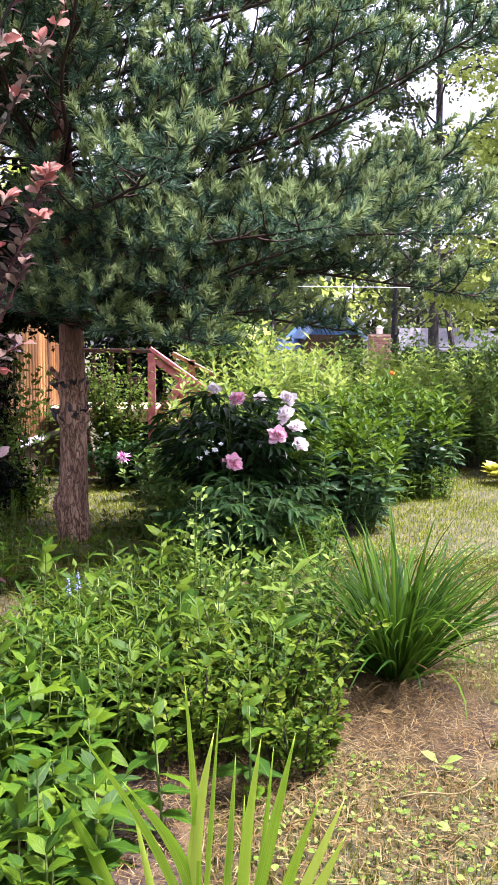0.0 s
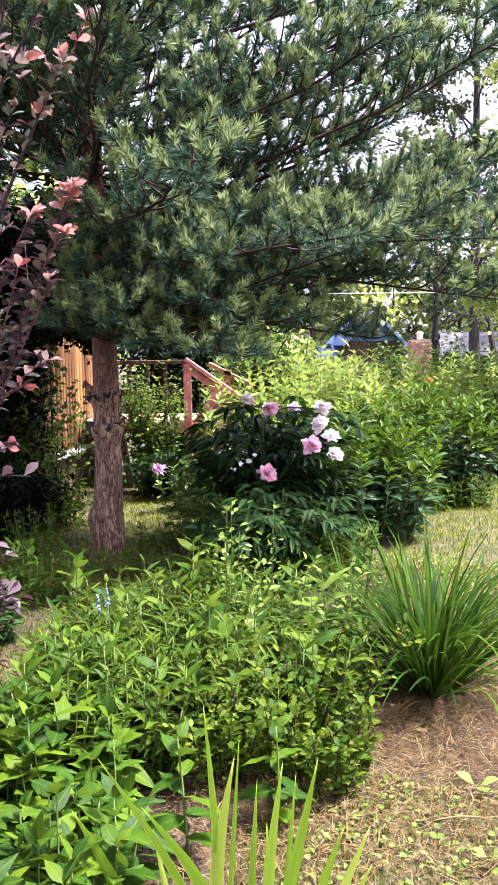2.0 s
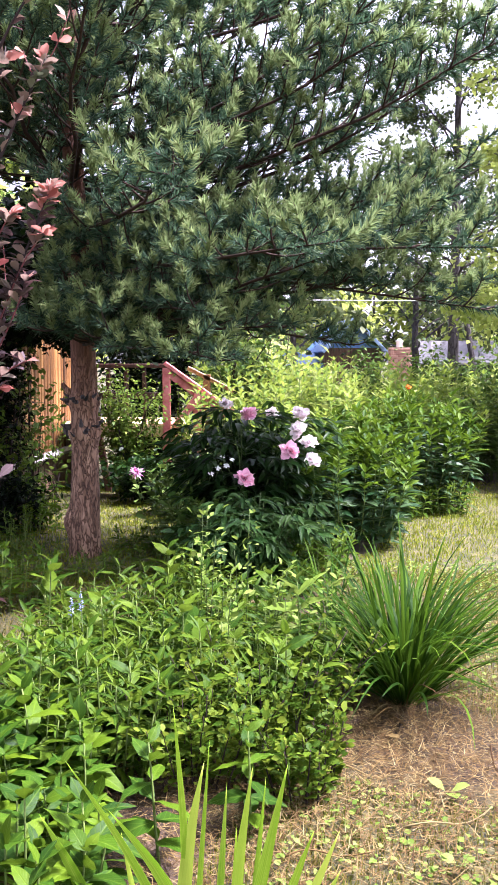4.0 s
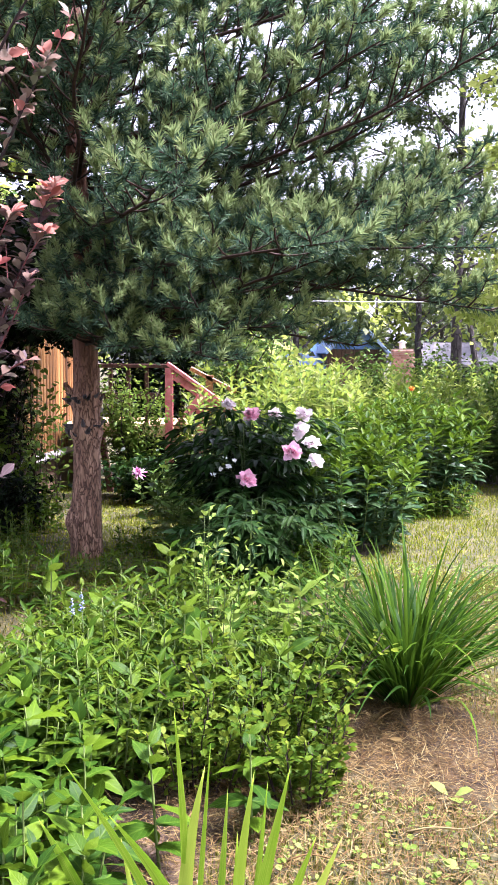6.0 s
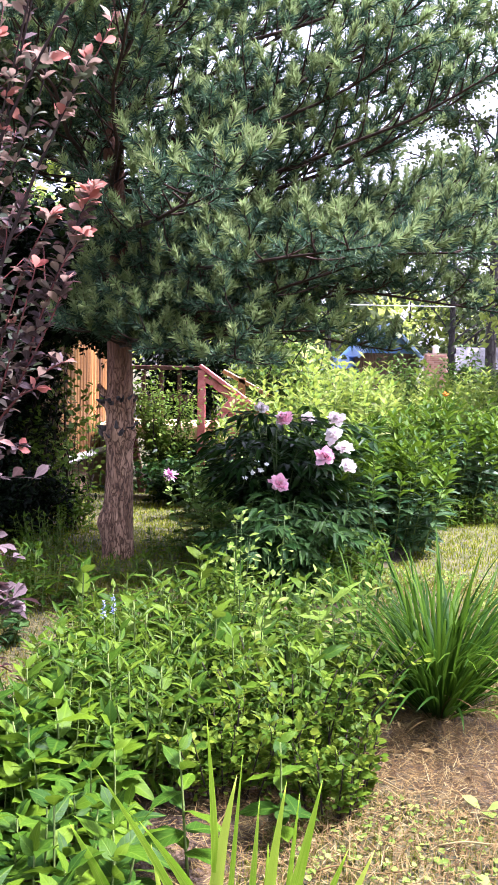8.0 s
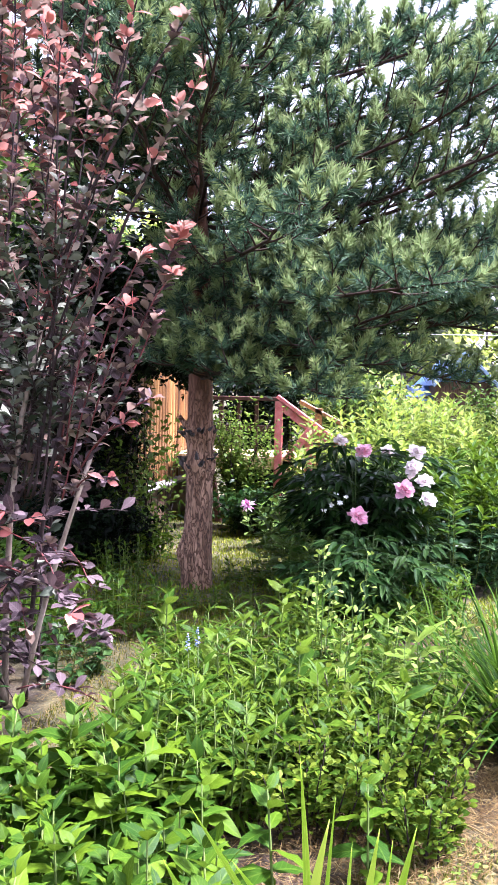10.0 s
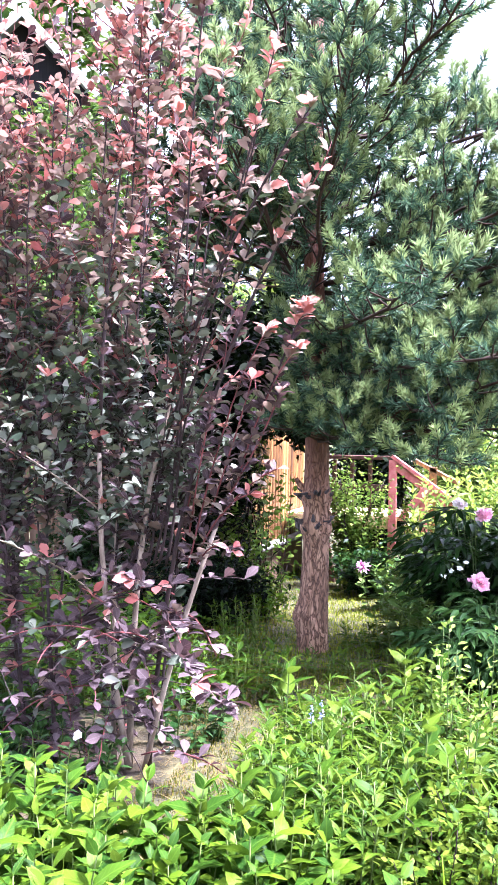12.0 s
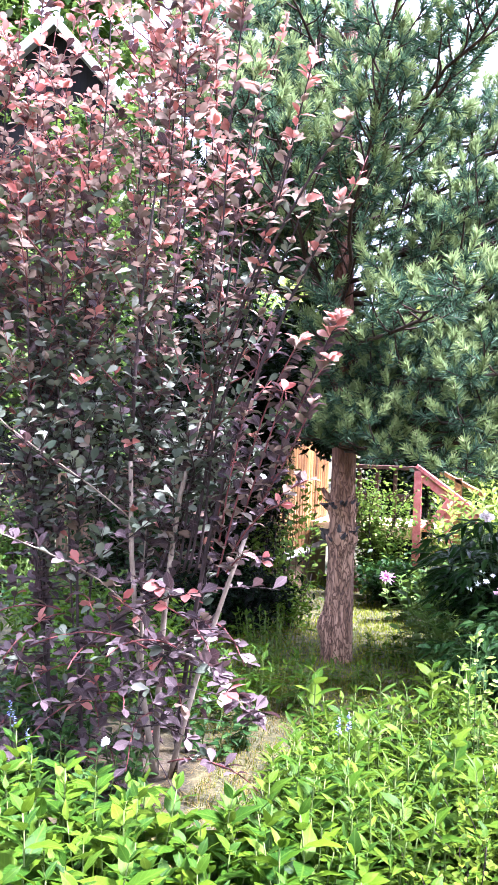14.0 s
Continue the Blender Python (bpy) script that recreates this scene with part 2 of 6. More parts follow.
M = {
    "ground": ground_material(),
    "pine_bark": bark_material("pine_bark", (0.034, 0.018, 0.011), (0.19, 0.105, 0.060), (0.42, 0.265, 0.165), upper=(0.15, 0.055, 0.028)),
    "pine_twig": surface("pine_twig", [(0.3, (0.012, 0.008, 0.007)), (0.7, (0.055, 0.032, 0.022))], 20, 0.85),
    "needles": leaf_material("pine_needles", [(0.0, (0.022, 0.055, 0.038)), (0.5, (0.082, 0.155, 0.092)), (1.0, (0.22, 0.335, 0.18))], (0.16, 0.34, 0.17), 0.5, 0.2, 0.25, 0.08, chroma=1.0, depth=0.52),
    "young_needles": leaf_material("young_pine_needles", [(0.0, (0.22, 0.34, 0.11)), (0.5, (0.37, 0.50, 0.165)), (1.0, (0.49, 0.56, 0.23))], (0.44, 0.62, 0.26), 0.5, 0.4, 0.15, 0.1, chroma=1.0, depth=0.47),
    "phlox": leaf_material("bright_herb_leaf", [(0.0, (0.026, 0.085, 0.007)), (0.5, (0.088, 0.195, 0.014)), (1.0, (0.215, 0.345, 0.030))], (0.31, 0.55, 0.03), 0.5, 0.25, veins=0.28, depth=0.345),
    # Also the clumps' lower leaves, dark for the shade inside them.
    "phlox_deep": leaf_material("deep_green_phlox_leaf", [(0.0, (0.022, 0.072, 0.025)), (0.5, (0.065, 0.15, 0.06)), (1.0, (0.18, 0.29, 0.13))], (0.16, 0.32, 0.05), 0.4, 0.25, 0.3, 0.35, depth=0.38),
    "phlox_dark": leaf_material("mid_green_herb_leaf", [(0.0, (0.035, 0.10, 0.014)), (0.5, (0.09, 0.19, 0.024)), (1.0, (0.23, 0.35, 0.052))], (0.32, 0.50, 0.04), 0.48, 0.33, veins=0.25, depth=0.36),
    "shrub": leaf_material("small_shrub_leaf", [(0.0, (0.045, 0.12, 0.015)), (0.5, (0.12, 0.23, 0.027)), (1.0, (0.34, 0.44, 0.075))], (0.42, 0.57, 0.06), 0.5, 0.36, veins=0.3, depth=0.36),
    "sprig": leaf_material("yellow_green_leaf", [(0.0, (0.15, 0.27, 0.05)), (0.5, (0.26, 0.39, 0.085)), (1.0, (0.42, 0.52, 0.17))], (0.42, 0.58, 0.10), 0.45, 0.3, veins=0.25, depth=0.42),
    "iris": leaf_material("iris_leaf", [(0.0, (0.12, 0.26, 0.022)), (0.5, (0.22, 0.40, 0.04)), (1.0, (0.47, 0.555, 0.13))], (0.50, 0.72, 0.07), 0.45, 0.35, 0.1, streaks=3.0, depth=0.72),
    "daylily": leaf_material("daylily_leaf", [(0.0, (0.020, 0.062, 0.009)), (0.5, (0.040, 0.108, 0.011)), (1.0, (0.13, 0.245, 0.028))], (0.17, 0.38, 0.025), 0.5, 0.25, 0.2, 0.12, streaks=1.2, depth=0.36),
    "peony": leaf_material("peony_leaf", [(0.0, (0.014, 0.045, 0.012)), (0.5, (0.03, 0.08, 0.02)), (1.0, (0.07, 0.135, 0.04))], (0.10, 0.22, 0.03), 0.35, 0.18, depth=0.34),
    "young_peony": leaf_material("grey_green_leaf", [(0.0, (0.022, 0.07, 0.02)), (0.5, (0.05, 0.125, 0.033)), (1.0, (0.11, 0.20, 0.06))], (0.14, 0.28, 0.05), 0.45, 0.22, veins=0.35),
    # Only on the clumps' tops, pale for the light they catch.
    "belt": leaf_material("lit_tall_herb_leaf", [(0.0, (0.12, 0.25, 0.05)), (0.5, (0.36, 0.52, 0.12)), (0.8, (0.50, 0.60, 0.20)), (1.0, (0.62, 0.66, 0.32))], (0.58, 0.74, 0.09), 0.48, 0.42, depth=0.43),
    "hosta": leaf_material("yellow_hosta_leaf", [(0.0, (0.42, 0.46, 0.03)), (0.5, (0.60, 0.60, 0.05)), (1.0, (0.75, 0.70, 0.12))], (0.8, 0.75, 0.08), 0.4, 0.3, 0.15, veins=0.3, depth=0.9, chroma=1.0),
    # Near-black leaf: the deep shade by the house is in this colour.
    "vine": leaf_material("shade_dark_vine_leaf", [(0.0, (0.006, 0.016, 0.006)), (0.5, (0.014, 0.034, 0.010)), (1.0, (0.04, 0.085, 0.02))], (0.05, 0.12, 0.015), 0.5, 0.12, 0.4, 0.12, depth=0.22),
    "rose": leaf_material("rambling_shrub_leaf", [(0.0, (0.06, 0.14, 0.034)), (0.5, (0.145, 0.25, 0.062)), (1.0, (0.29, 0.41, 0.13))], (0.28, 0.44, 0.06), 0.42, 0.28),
    "rambler": leaf_material("bright_rambler_leaf", [(0.0, (0.07, 0.15, 0.025)), (0.5, (0.16, 0.27, 0.05)), (1.0, (0.32, 0.42, 0.11))], (0.40, 0.55, 0.08), 0.45, 0.32),
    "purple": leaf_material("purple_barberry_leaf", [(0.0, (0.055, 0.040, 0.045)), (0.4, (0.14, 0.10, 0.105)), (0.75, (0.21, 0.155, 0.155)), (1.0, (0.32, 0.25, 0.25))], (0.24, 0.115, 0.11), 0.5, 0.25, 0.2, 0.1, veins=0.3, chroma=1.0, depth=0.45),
    "red_tip": leaf_material("red_barberry_leaf", [(0.0, (0.34, 0.10, 0.09)), (0.35, (0.52, 0.19, 0.165)), (0.7, (0.58, 0.28, 0.24)), (1.0, (0.62, 0.42, 0.36))], (0.85, 0.40, 0.30), 0.5, 0.45, 0.2, 0.2, chroma=1.12, depth=0.62),
    # Young growth, paled further to carry the brightness of the bush's top.
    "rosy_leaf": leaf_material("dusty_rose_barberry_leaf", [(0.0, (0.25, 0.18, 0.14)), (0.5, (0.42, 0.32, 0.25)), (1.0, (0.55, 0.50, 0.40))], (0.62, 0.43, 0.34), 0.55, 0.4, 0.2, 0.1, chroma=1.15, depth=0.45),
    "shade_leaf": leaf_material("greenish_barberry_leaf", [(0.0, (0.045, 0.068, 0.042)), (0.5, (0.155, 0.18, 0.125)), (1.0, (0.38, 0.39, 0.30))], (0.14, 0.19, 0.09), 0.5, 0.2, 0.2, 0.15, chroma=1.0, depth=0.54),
    "birch": leaf_material("far_tree_leaf", [(0.0, (0.04, 0.075, 0.03)), (0.5, (0.12, 0.175, 0.07)), (1.0, (0.28, 0.34, 0.14))], (0.22, 0.32, 0.07), 0.5, 0.25, chroma=1.0),
    "ash": leaf_material("pale_tree_leaf", [(0.0, (0.30, 0.40, 0.07)), (0.5, (0.46, 0.57, 0.11)), (1.0, (0.62, 0.66, 0.22))], (0.60, 0.70, 0.16), 0.5, 0.42, depth=0.7, chroma=1.0),
    "blade": leaf_material("grass_blade", [(0.0, (0.04, 0.065, 0.012)), (0.45, (0.17, 0.20, 0.030)), (0.8, (0.40, 0.37, 0.085)), (1.0, (0.55, 0.44, 0.18))], (0.42, 0.46, 0.08), 0.6, 0.3, 0.2, depth=0.36),
    "lawn": leaf_material("lawn_blade", [(0.0, (0.06, 0.11, 0.014)), (0.4, (0.22, 0.29, 0.035)), (0.8, (0.42, 0.45, 0.075)), (1.0, (0.52, 0.48, 0.15))], (0.50, 0.58, 0.07), 0.6, 0.3, 0.2),
    "straw": leaf_material("dry_straw", [(0.0, (0.10, 0.052, 0.020)), (0.45, (0.29, 0.185, 0.065)), (0.8, (0.45, 0.335, 0.12)), (1.0, (0.56, 0.48, 0.22))], (0.5, 0.38, 0.2), 0.7, 0.12, 0.2, chroma=1.0, depth=0.37),
    "stem": surface("green_stem", [(0.3, (0.025, 0.05, 0.012)), (0.7, (0.07, 0.10, 0.03))], 25, 0.6),
    "herb_stem": surface("yellow_green_stem", [(0.3, (0.05, 0.085, 0.018)), (0.7, (0.14, 0.19, 0.045))], 25, 0.75),
    "dark_stem": surface("dark_twig", [(0.3, (0.010, 0.007, 0.007)), (0.7, (0.038, 0.024, 0.022))], 25, 0.7),
    "red_stem": surface("red_brown_twig", [(0.3, (0.05, 0.014, 0.014)), (0.7, (0.17, 0.05, 0.045))], 25, 0.6),
    "pale_stem": surface("grey_tan_stem", [(0.3, (0.08, 0.06, 0.045)), (0.5, (0.22, 0.175, 0.13)), (0.7, (0.38, 0.32, 0.255))], 18, 0.8, 0.5, 0.01, (1, 1, 0.4)),
    "tree_bark": bark_material("grey_tree_bark", (0.012, 0.010, 0.009), (0.04, 0.032, 0.03), (0.085, 0.075, 0.07), scale=4),
    "pink": leaf_material("pink_petal", [(0.0, (0.86, 0.42, 0.56)), (0.5, (0.93, 0.62, 0.73)), (1.0, (0.96, 0.82, 0.87))], (0.95, 0.6, 0.7), 0.5, 0.45, 0.1, depth=1.0, chroma=1.0),
    "blush": leaf_material("blush_white_petal", [(0.0, (0.93, 0.80, 0.83)), (0.5, (0.96, 0.91, 0.91)), (1.0, (0.97, 0.95, 0.94))], (0.97, 0.88, 0.88), 0.5, 0.45, 0.1, depth=1.0, chroma=1.0),
    "white": leaf_material("white_petal", [(0.0, (0.75, 0.77, 0.74)), (1.0, (0.88, 0.88, 0.86))], (0.9, 0.9, 0.88), 0.5, 0.3, 0.05, depth=1.0, chroma=1.0),
    "magenta": leaf_material("magenta_petal", [(0.0, (0.58, 0.16, 0.42)), (0.5, (0.70, 0.36, 0.58)), (1.0, (0.80, 0.60, 0.72))], (0.7, 0.25, 0.5), 0.5, 0.3, 0.1, depth=1.0, chroma=1.0),
    "crimson": leaf_material("crimson_petal", [(0.0, (0.28, 0.03, 0.08)), (1.0, (0.55, 0.15, 0.25))], (0.6, 0.1, 0.2), 0.5, 0.25, 0.1, depth=1.0, chroma=1.0),
    "violet": leaf_material("blue_violet_petal", [(0.0, (0.18, 0.20, 0.48)), (1.0, (0.42, 0.46, 0.75))], (0.4, 0.45, 0.8), 0.5, 0.3, 0.1, depth=1.0, chroma=1.0),
    "orange_petal": leaf_material("orange_petal", [(0.0, (0.70, 0.12, 0.02)), (1.0, (0.85, 0.30, 0.04))], (0.9, 0.25, 0.03), 0.5, 0.3, 0.1, depth=1.0, chroma=1.0),
    "red_paint": surface("weathered_red_paint", [(0.3, (0.30, 0.06, 0.06)), (0.5, (0.54, 0.16, 0.155)), (0.75, (0.66, 0.32, 0.30))], 7, 0.6, 0.4, 0.006, (1, 1, 0.25)),
    "orange_wood": surface("varnished_orange_boards", [(0.25, (0.045, 0.02, 0.007)), (0.5, (0.17, 0.078, 0.022)), (0.75, (0.36, 0.19, 0.06))], 5, 0.45, 0.35, 0.006, (6, 6, 0.35), 60, 0.0, 0.35),
    "pale_wood": surface("pale_bare_wood", [(0.3, (0.42, 0.27, 0.13)), (0.7, (0.68, 0.50, 0.29))], 5, 0.6, 0.3, 0.006, (0.4, 6, 6)),
    "grey_wood": surface("weathered_fence_boards", [(0.3, (0.06, 0.038, 0.026)), (0.5, (0.15, 0.095, 0.062)), (0.75, (0.26, 0.175, 0.12))], 5, 0.75, 0.4, 0.006, (6, 6, 0.35), 60, 0.0, 0.3),
    "dark_wood": surface("dark_brown_wood", [(0.3, (0.03, 0.014, 0.010)), (0.7, (0.11, 0.05, 0.035))], 5, 0.6, 0.3, 0.006, (6, 6, 0.4)),
    "concrete": surface("pale_concrete", [(0.3, (0.17, 0.16, 0.15)), (0.7, (0.34, 0.32, 0.30))], 3, 0.85, 0.3, 0.01),
    "blue_metal": surface("blue_metal_roof", [(0.3, (0.05, 0.14, 0.38)), (0.7, (0.12, 0.26, 0.55))], 2, 0.45, 0.15, 0.01),
    "pale_blue": surface("pale_blue_paint", [(0.3, (0.20, 0.32, 0.50)), (0.7, (0.34, 0.46, 0.62))], 3, 0.5, 0.15, 0.005),
    "brick": surface("red_brick", [(0.3, (0.26, 0.12, 0.09)), (0.7, (0.48, 0.27, 0.21))], 6, 0.85, 0.3, 0.01, None, 60, 0.0, 0.4),
    "mortar": surface("grey_mortar", [(0.3, (0.36, 0.24, 0.20)), (0.7, (0.48, 0.36, 0.31))], 6, 0.9),
    "white_paint": surface("white_paint", [(0.3, (0.62, 0.63, 0.63)), (0.7, (0.82, 0.82, 0.81))], 4, 0.55, 0.15, 0.005),
    "grey_roof": surface("grey_sheet_roof", [(0.3, (0.15, 0.145, 0.155)), (0.7, (0.25, 0.24, 0.255))], 3, 0.6, 0.2, 0.01),
    "black_wood": surface("tarred_dark_boards", [(0.3, (0.006, 0.006, 0.007)), (0.7, (0.016, 0.015, 0.016))], 5, 0.95, 0.3, 0.006, (6, 6, 0.4)),
    "wire": surface("pale_cable", [(0.3, (0.5, 0.5, 0.5)), (0.7, (0.7, 0.7, 0.7))], 5, 0.5, 0.05),
    "glass": surface("dim_window_glass", [(0.3, (0.02, 0.025, 0.03)), (0.7, (0.04, 0.05, 0.055))], 2, 0.08, 0.02, 0.002),
}


# ---- mesh helpers ----
class Mass:
    """Triangles gathered from many placed copies of a small form, or from tubes."""

    def __init__(self):
        self.v, self.f, self.c, self.n = [], [], [], 0

    def add(self, verts, tris, own=None):
        self.c.append(np.zeros((len(verts), 3)) if own is None else np.asarray(own, float))
        self.v.append(np.asarray(verts, float))
        self.f.append(np.asarray(tris, int) + self.n)
        self.n += len(verts)

    def scatter(self, form, P, R, S):
        verts, tris = form
        P, S = np.asarray(P, float), np.asarray(S, float)
        if S.ndim == 1:
            S = S[:, None]
        allv = np.einsum("nij,nvj->nvi", R, verts[None] * S[:, None, :]) + P[:, None, :]
        k = len(verts)
        allf = tris[None] + (np.arange(len(P)) * k)[:, None, None]
        own = None
        if k > 5:
            own = np.tile(np.stack([verts[:, 0], verts[:, 1], np.ones(k)], 1), (len(P), 1))
        self.add(allv.reshape(-1, 3), allf.reshape(-1, 3), own)

    def tube(self, pts, radii, sides=6):
        pts = np.asarray(pts, float)
        radii = np.broadcast_to(np.asarray(radii, float), (len(pts),))
        tang = np.gradient(pts, axis=0)
        tang /= np.linalg.norm(tang, axis=1)[:, None] + 1e-9
        ref = np.array([0.31, 0.95, 0.05]) if abs(tang[0][2]) > 0.7 else np.array([0, 0, 1.0])
        a = np.cross(tang, ref)
        a /= np.linalg.norm(a, axis=1)[:, None] + 1e-9
        b = np.cross(tang, a)
        ang = np.linspace(0, 2 * np.pi, sides, endpoint=False)
        ring = pts[:, None] + radii[:, None, None] * (np.cos(ang)[None, :, None] * a[:, None] + np.sin(ang)[None, :, None] * b[:, None])
        n = len(pts)
        i, j = np.meshgrid(np.arange(n - 1), np.arange(sides), indexing="ij")
        q = (i * sides + j).ravel(), (i * sides + (j + 1) % sides).ravel()
        f = np.concatenate([np.stack([q[0], q[1], q[1] + sides], 1), np.stack([q[0], q[1] + sides, q[0] + sides], 1)])
        verts = np.concatenate([ring.reshape(-1, 3), pts[-1:], pts[:1]])
        k = np.arange(sides)
        top = np.stack([(n - 1) * sides + k, (n - 1) * sides + (k + 1) % sides, np.full(sides, n * sides)], 1)
        low = np.stack([(k + 1) % sides, k, np.full(sides, n * sides + 1)], 1)
        self.add(verts, np.concatenate([f, top, low]))

    def mesh(self, name, smooth=True):
        me = bpy.data.meshes.new(name)
        if not self.v:
            return me
        v, f = np.concatenate(self.v), np.concatenate(self.f)
        me.vertices.add(len(v))
        me.vertices.foreach_set("co", v.ravel())
        me.loops.add(len(f) * 3)
        me.loops.foreach_set("vertex_index", f.ravel().astype(np.int32))
        me.polygons.add(len(f))
        me.polygons.foreach_set("loop_start", np.arange(0, len(f) * 3, 3, dtype=np.int32))
        me.polygons.foreach_set("use_smooth", np.full(len(f), smooth))
        me.update(calc_edges=True)
        c = np.concatenate(self.c)
        if c[:, 2].any():
            me.attributes.new("leaf_place", "FLOAT_VECTOR", "POINT").data.foreach_set("vector", c.ravel().astype(np.float32))
        return me


def frames_of(D, N):
    """Turns that lay a form's y along D and its z near N."""
    D = np.asarray(D, float)
    D = D / (np.linalg.norm(D, axis=1)[:, None] + 1e-9)
    X = np.cross(D, np.broadcast_to(np.asarray(N, float), D.shape))
    X /= np.linalg.norm(X, axis=1)[:, None] + 1e-9
    return np.stack([X, D, np.cross(X, D)], 2)


def leaf_form(width, fold=0.12, droop=0.15, wide_at=0.35, blunt=0.7):
    """A unit leaf along y with a folded midrib, eight triangles."""
    w, m = width / 2, wide_at
    y2 = m + (1 - m) * 0.55

    def z(y):
        return -droop * y * y

    v = np.array([(0, 0, 0), (-w, m, z(m) + fold * w), (0, m, z(m)), (w, m, z(m) + fold * w),
                  (-w * blunt, y2, z(y2) + fold * w * blunt), (0, y2, z(y2)), (w * blunt, y2, z(y2) + fold * w * blunt), (0, 1, z(1))])
    f = np.array([(0, 2, 1), (0, 3, 2), (1, 2, 5), (1, 5, 4), (2, 3, 6), (2, 6, 5), (4, 5, 7), (5, 6, 7)])
    return v, f


def small_leaf(width, droop=0.12):
    v = np.array([(0, 0, 0), (-width / 2, 0.5, 0.03), (width / 2, 0.5, 0.03), (0, 1, -droop)])
    return v, np.array([(0, 2, 1), (1, 2, 3)])


def oval_leaf(width):
    return leaf_form(width, 0.25, 0.10, 0.4, 0.85)


def full_leaf(width, fold=0.3, droop=0.25, peak=0.36, wave=0.02):
    """A leaf in six rows with a folded midrib, a drawn-out tip and a slightly wavy edge."""
    v, f = [(0, 0, 0)], []
    for i, y in enumerate((0.12, 0.28, 0.46, 0.66, 0.85)):
        u = y / peak if y < peak else 1 - (y - peak) / (1 - peak)
        w = width / 2 * (math.sin(1.5708 * u) ** (0.8 if y < peak else 1.1))
        z = -droop * y * y
        lift = fold * w + wave * (-1) ** i
        v += [(-w, y, z + lift), (0, y, z), (w, y, z + fold * w - wave * (-1) ** i)]
    v.append((0, 1, -droop))
    f += [(0, 2, 1), (0, 3, 2)]
    for i in range(4):
        a = 1 + 3 * i
        f += [(a, a + 1, a + 4), (a, a + 4, a + 3), (a + 1, a + 2, a + 5), (a + 1, a + 5, a + 4)]
    f += [(13, 14, 16), (14, 15, 16)]
    return np.array(v, float), np.array(f)


NEEDLE = np.array([(-0.5, 0, 0), (0.5, 0, 0), (0, 1, 0)]), np.array([(0, 1, 2)])
LANCE, LANCE2 = leaf_form(0.29, 0.5, 0.28, 0.33), leaf_form(0.36, 0.4, 0.15, 0.38, 0.72)
OVAL, ROUND = oval_leaf(0.62), oval_leaf(0.8)
SMALL = small_leaf(0.55)
MID = np.array([(0, 0, 0), (-0.3, 0.45, 0.07), (0, 0.48, 0), (0.3, 0.45, 0.07), (0, 1, -0.12)]), np.array([(0, 2, 1), (0, 3, 2), (1, 2, 4), (2, 3, 4)])
rng = np.random.default_rng(7)


def bm_mesh(name, bm):
    me = bpy.data.meshes.new(name)
    bm.to_mesh(me)
    bm.free()
    return me


def part(name, data, material, parent, label="", smooth=True, m=None, kind=""):
    """One mesh object under a thing or a part."""
    if isinstance(data, Mass):
        data = data.mesh(name, smooth)
    elif isinstance(data, bmesh.types.BMesh):
        data = bm_mesh(name, data)
    if material and not data.materials:
        data.materials.append(material)
    ob = new(name, data)
    ob.parent = parent
    if m is not None:
        ob.matrix_basis = m
    return tagged(ob, label=label, kind=kind)


def thing(name, place, label, category, group="", kind="", turn=0.0):
    ob = new(name)
    ob.matrix_basis = pose(*place, 0, 0, turn)
    ob.empty_display_size = 0.1
    return tagged(ob, label, category, group, kind)


def box_bm(size, bevel=0.004, at=(0, 0, 0), bm=None, turn=None):
    bm = bm or bmesh.new()
    made = bmesh.ops.create_cube(bm, size=1.0)
    bmesh.ops.scale(bm, vec=size, verts=made["verts"])
    if bevel:
        edges = list({e for v in made["verts"] for e in v.link_edges})
        r = bmesh.ops.bevel(bm, geom=edges, offset=bevel, segments=1, affect="EDGES")
        verts = list({v for f in r["faces"] for v in f.verts} | {v for v in made["verts"] if v.is_valid})
    else:
        verts = made["verts"]
    if turn is not None:
        bmesh.ops.transform(bm, matrix=turn, verts=verts)
    bmesh.ops.translate(bm, vec=at, verts=verts)
    return bm


def beam(name, a, b, w, h, material, parent, label=""):
    """A squared timber from a to b, in the parent's space."""
    a, b = Vector(a), Vector(b)
    d = b - a
    q = d.to_track_quat("Y", "Z").to_matrix().to_4x4()
    return part(name, box_bm((w, d.length, h), 0.005), material, parent, label, False, Matrix.Translation((a + b) / 2) @ q)


def unit(v):
    v = np.asarray(v, float)
    return v / (np.linalg.norm(v) + 1e-9)


def arc(start, az, rise, length, bend, n=8, jitter=0.0):
    """A polyline that leaves start at azimuth az and angle rise (radians) and bends by bend on its way."""
    pts, p = [np.array(start, float)], np.array(start, float)
    for i in range(n):
        e = rise + bend * (i + 0.5) / n
        a = az + (rng.normal(0, jitter) if jitter else 0)
        p = p + length / n * np.array([math.cos(e) * math.cos(a), math.cos(e) * math.sin(a), math.sin(e)])
        pts.append(p)
    return np.array(pts)


def along(pts, s):
    """Points and directions at the fractions s of a polyline."""
    pts, s = np.asarray(pts), np.clip(np.asarray(s, float), 0, 0.9999)
    k = s * (len(pts) - 1)
    i = k.astype(int)
    d = pts[i + 1] - pts[i]
    return pts[i] + d * (k - i)[:, None], d / (np.linalg.norm(d, axis=1)[:, None] + 1e-9)


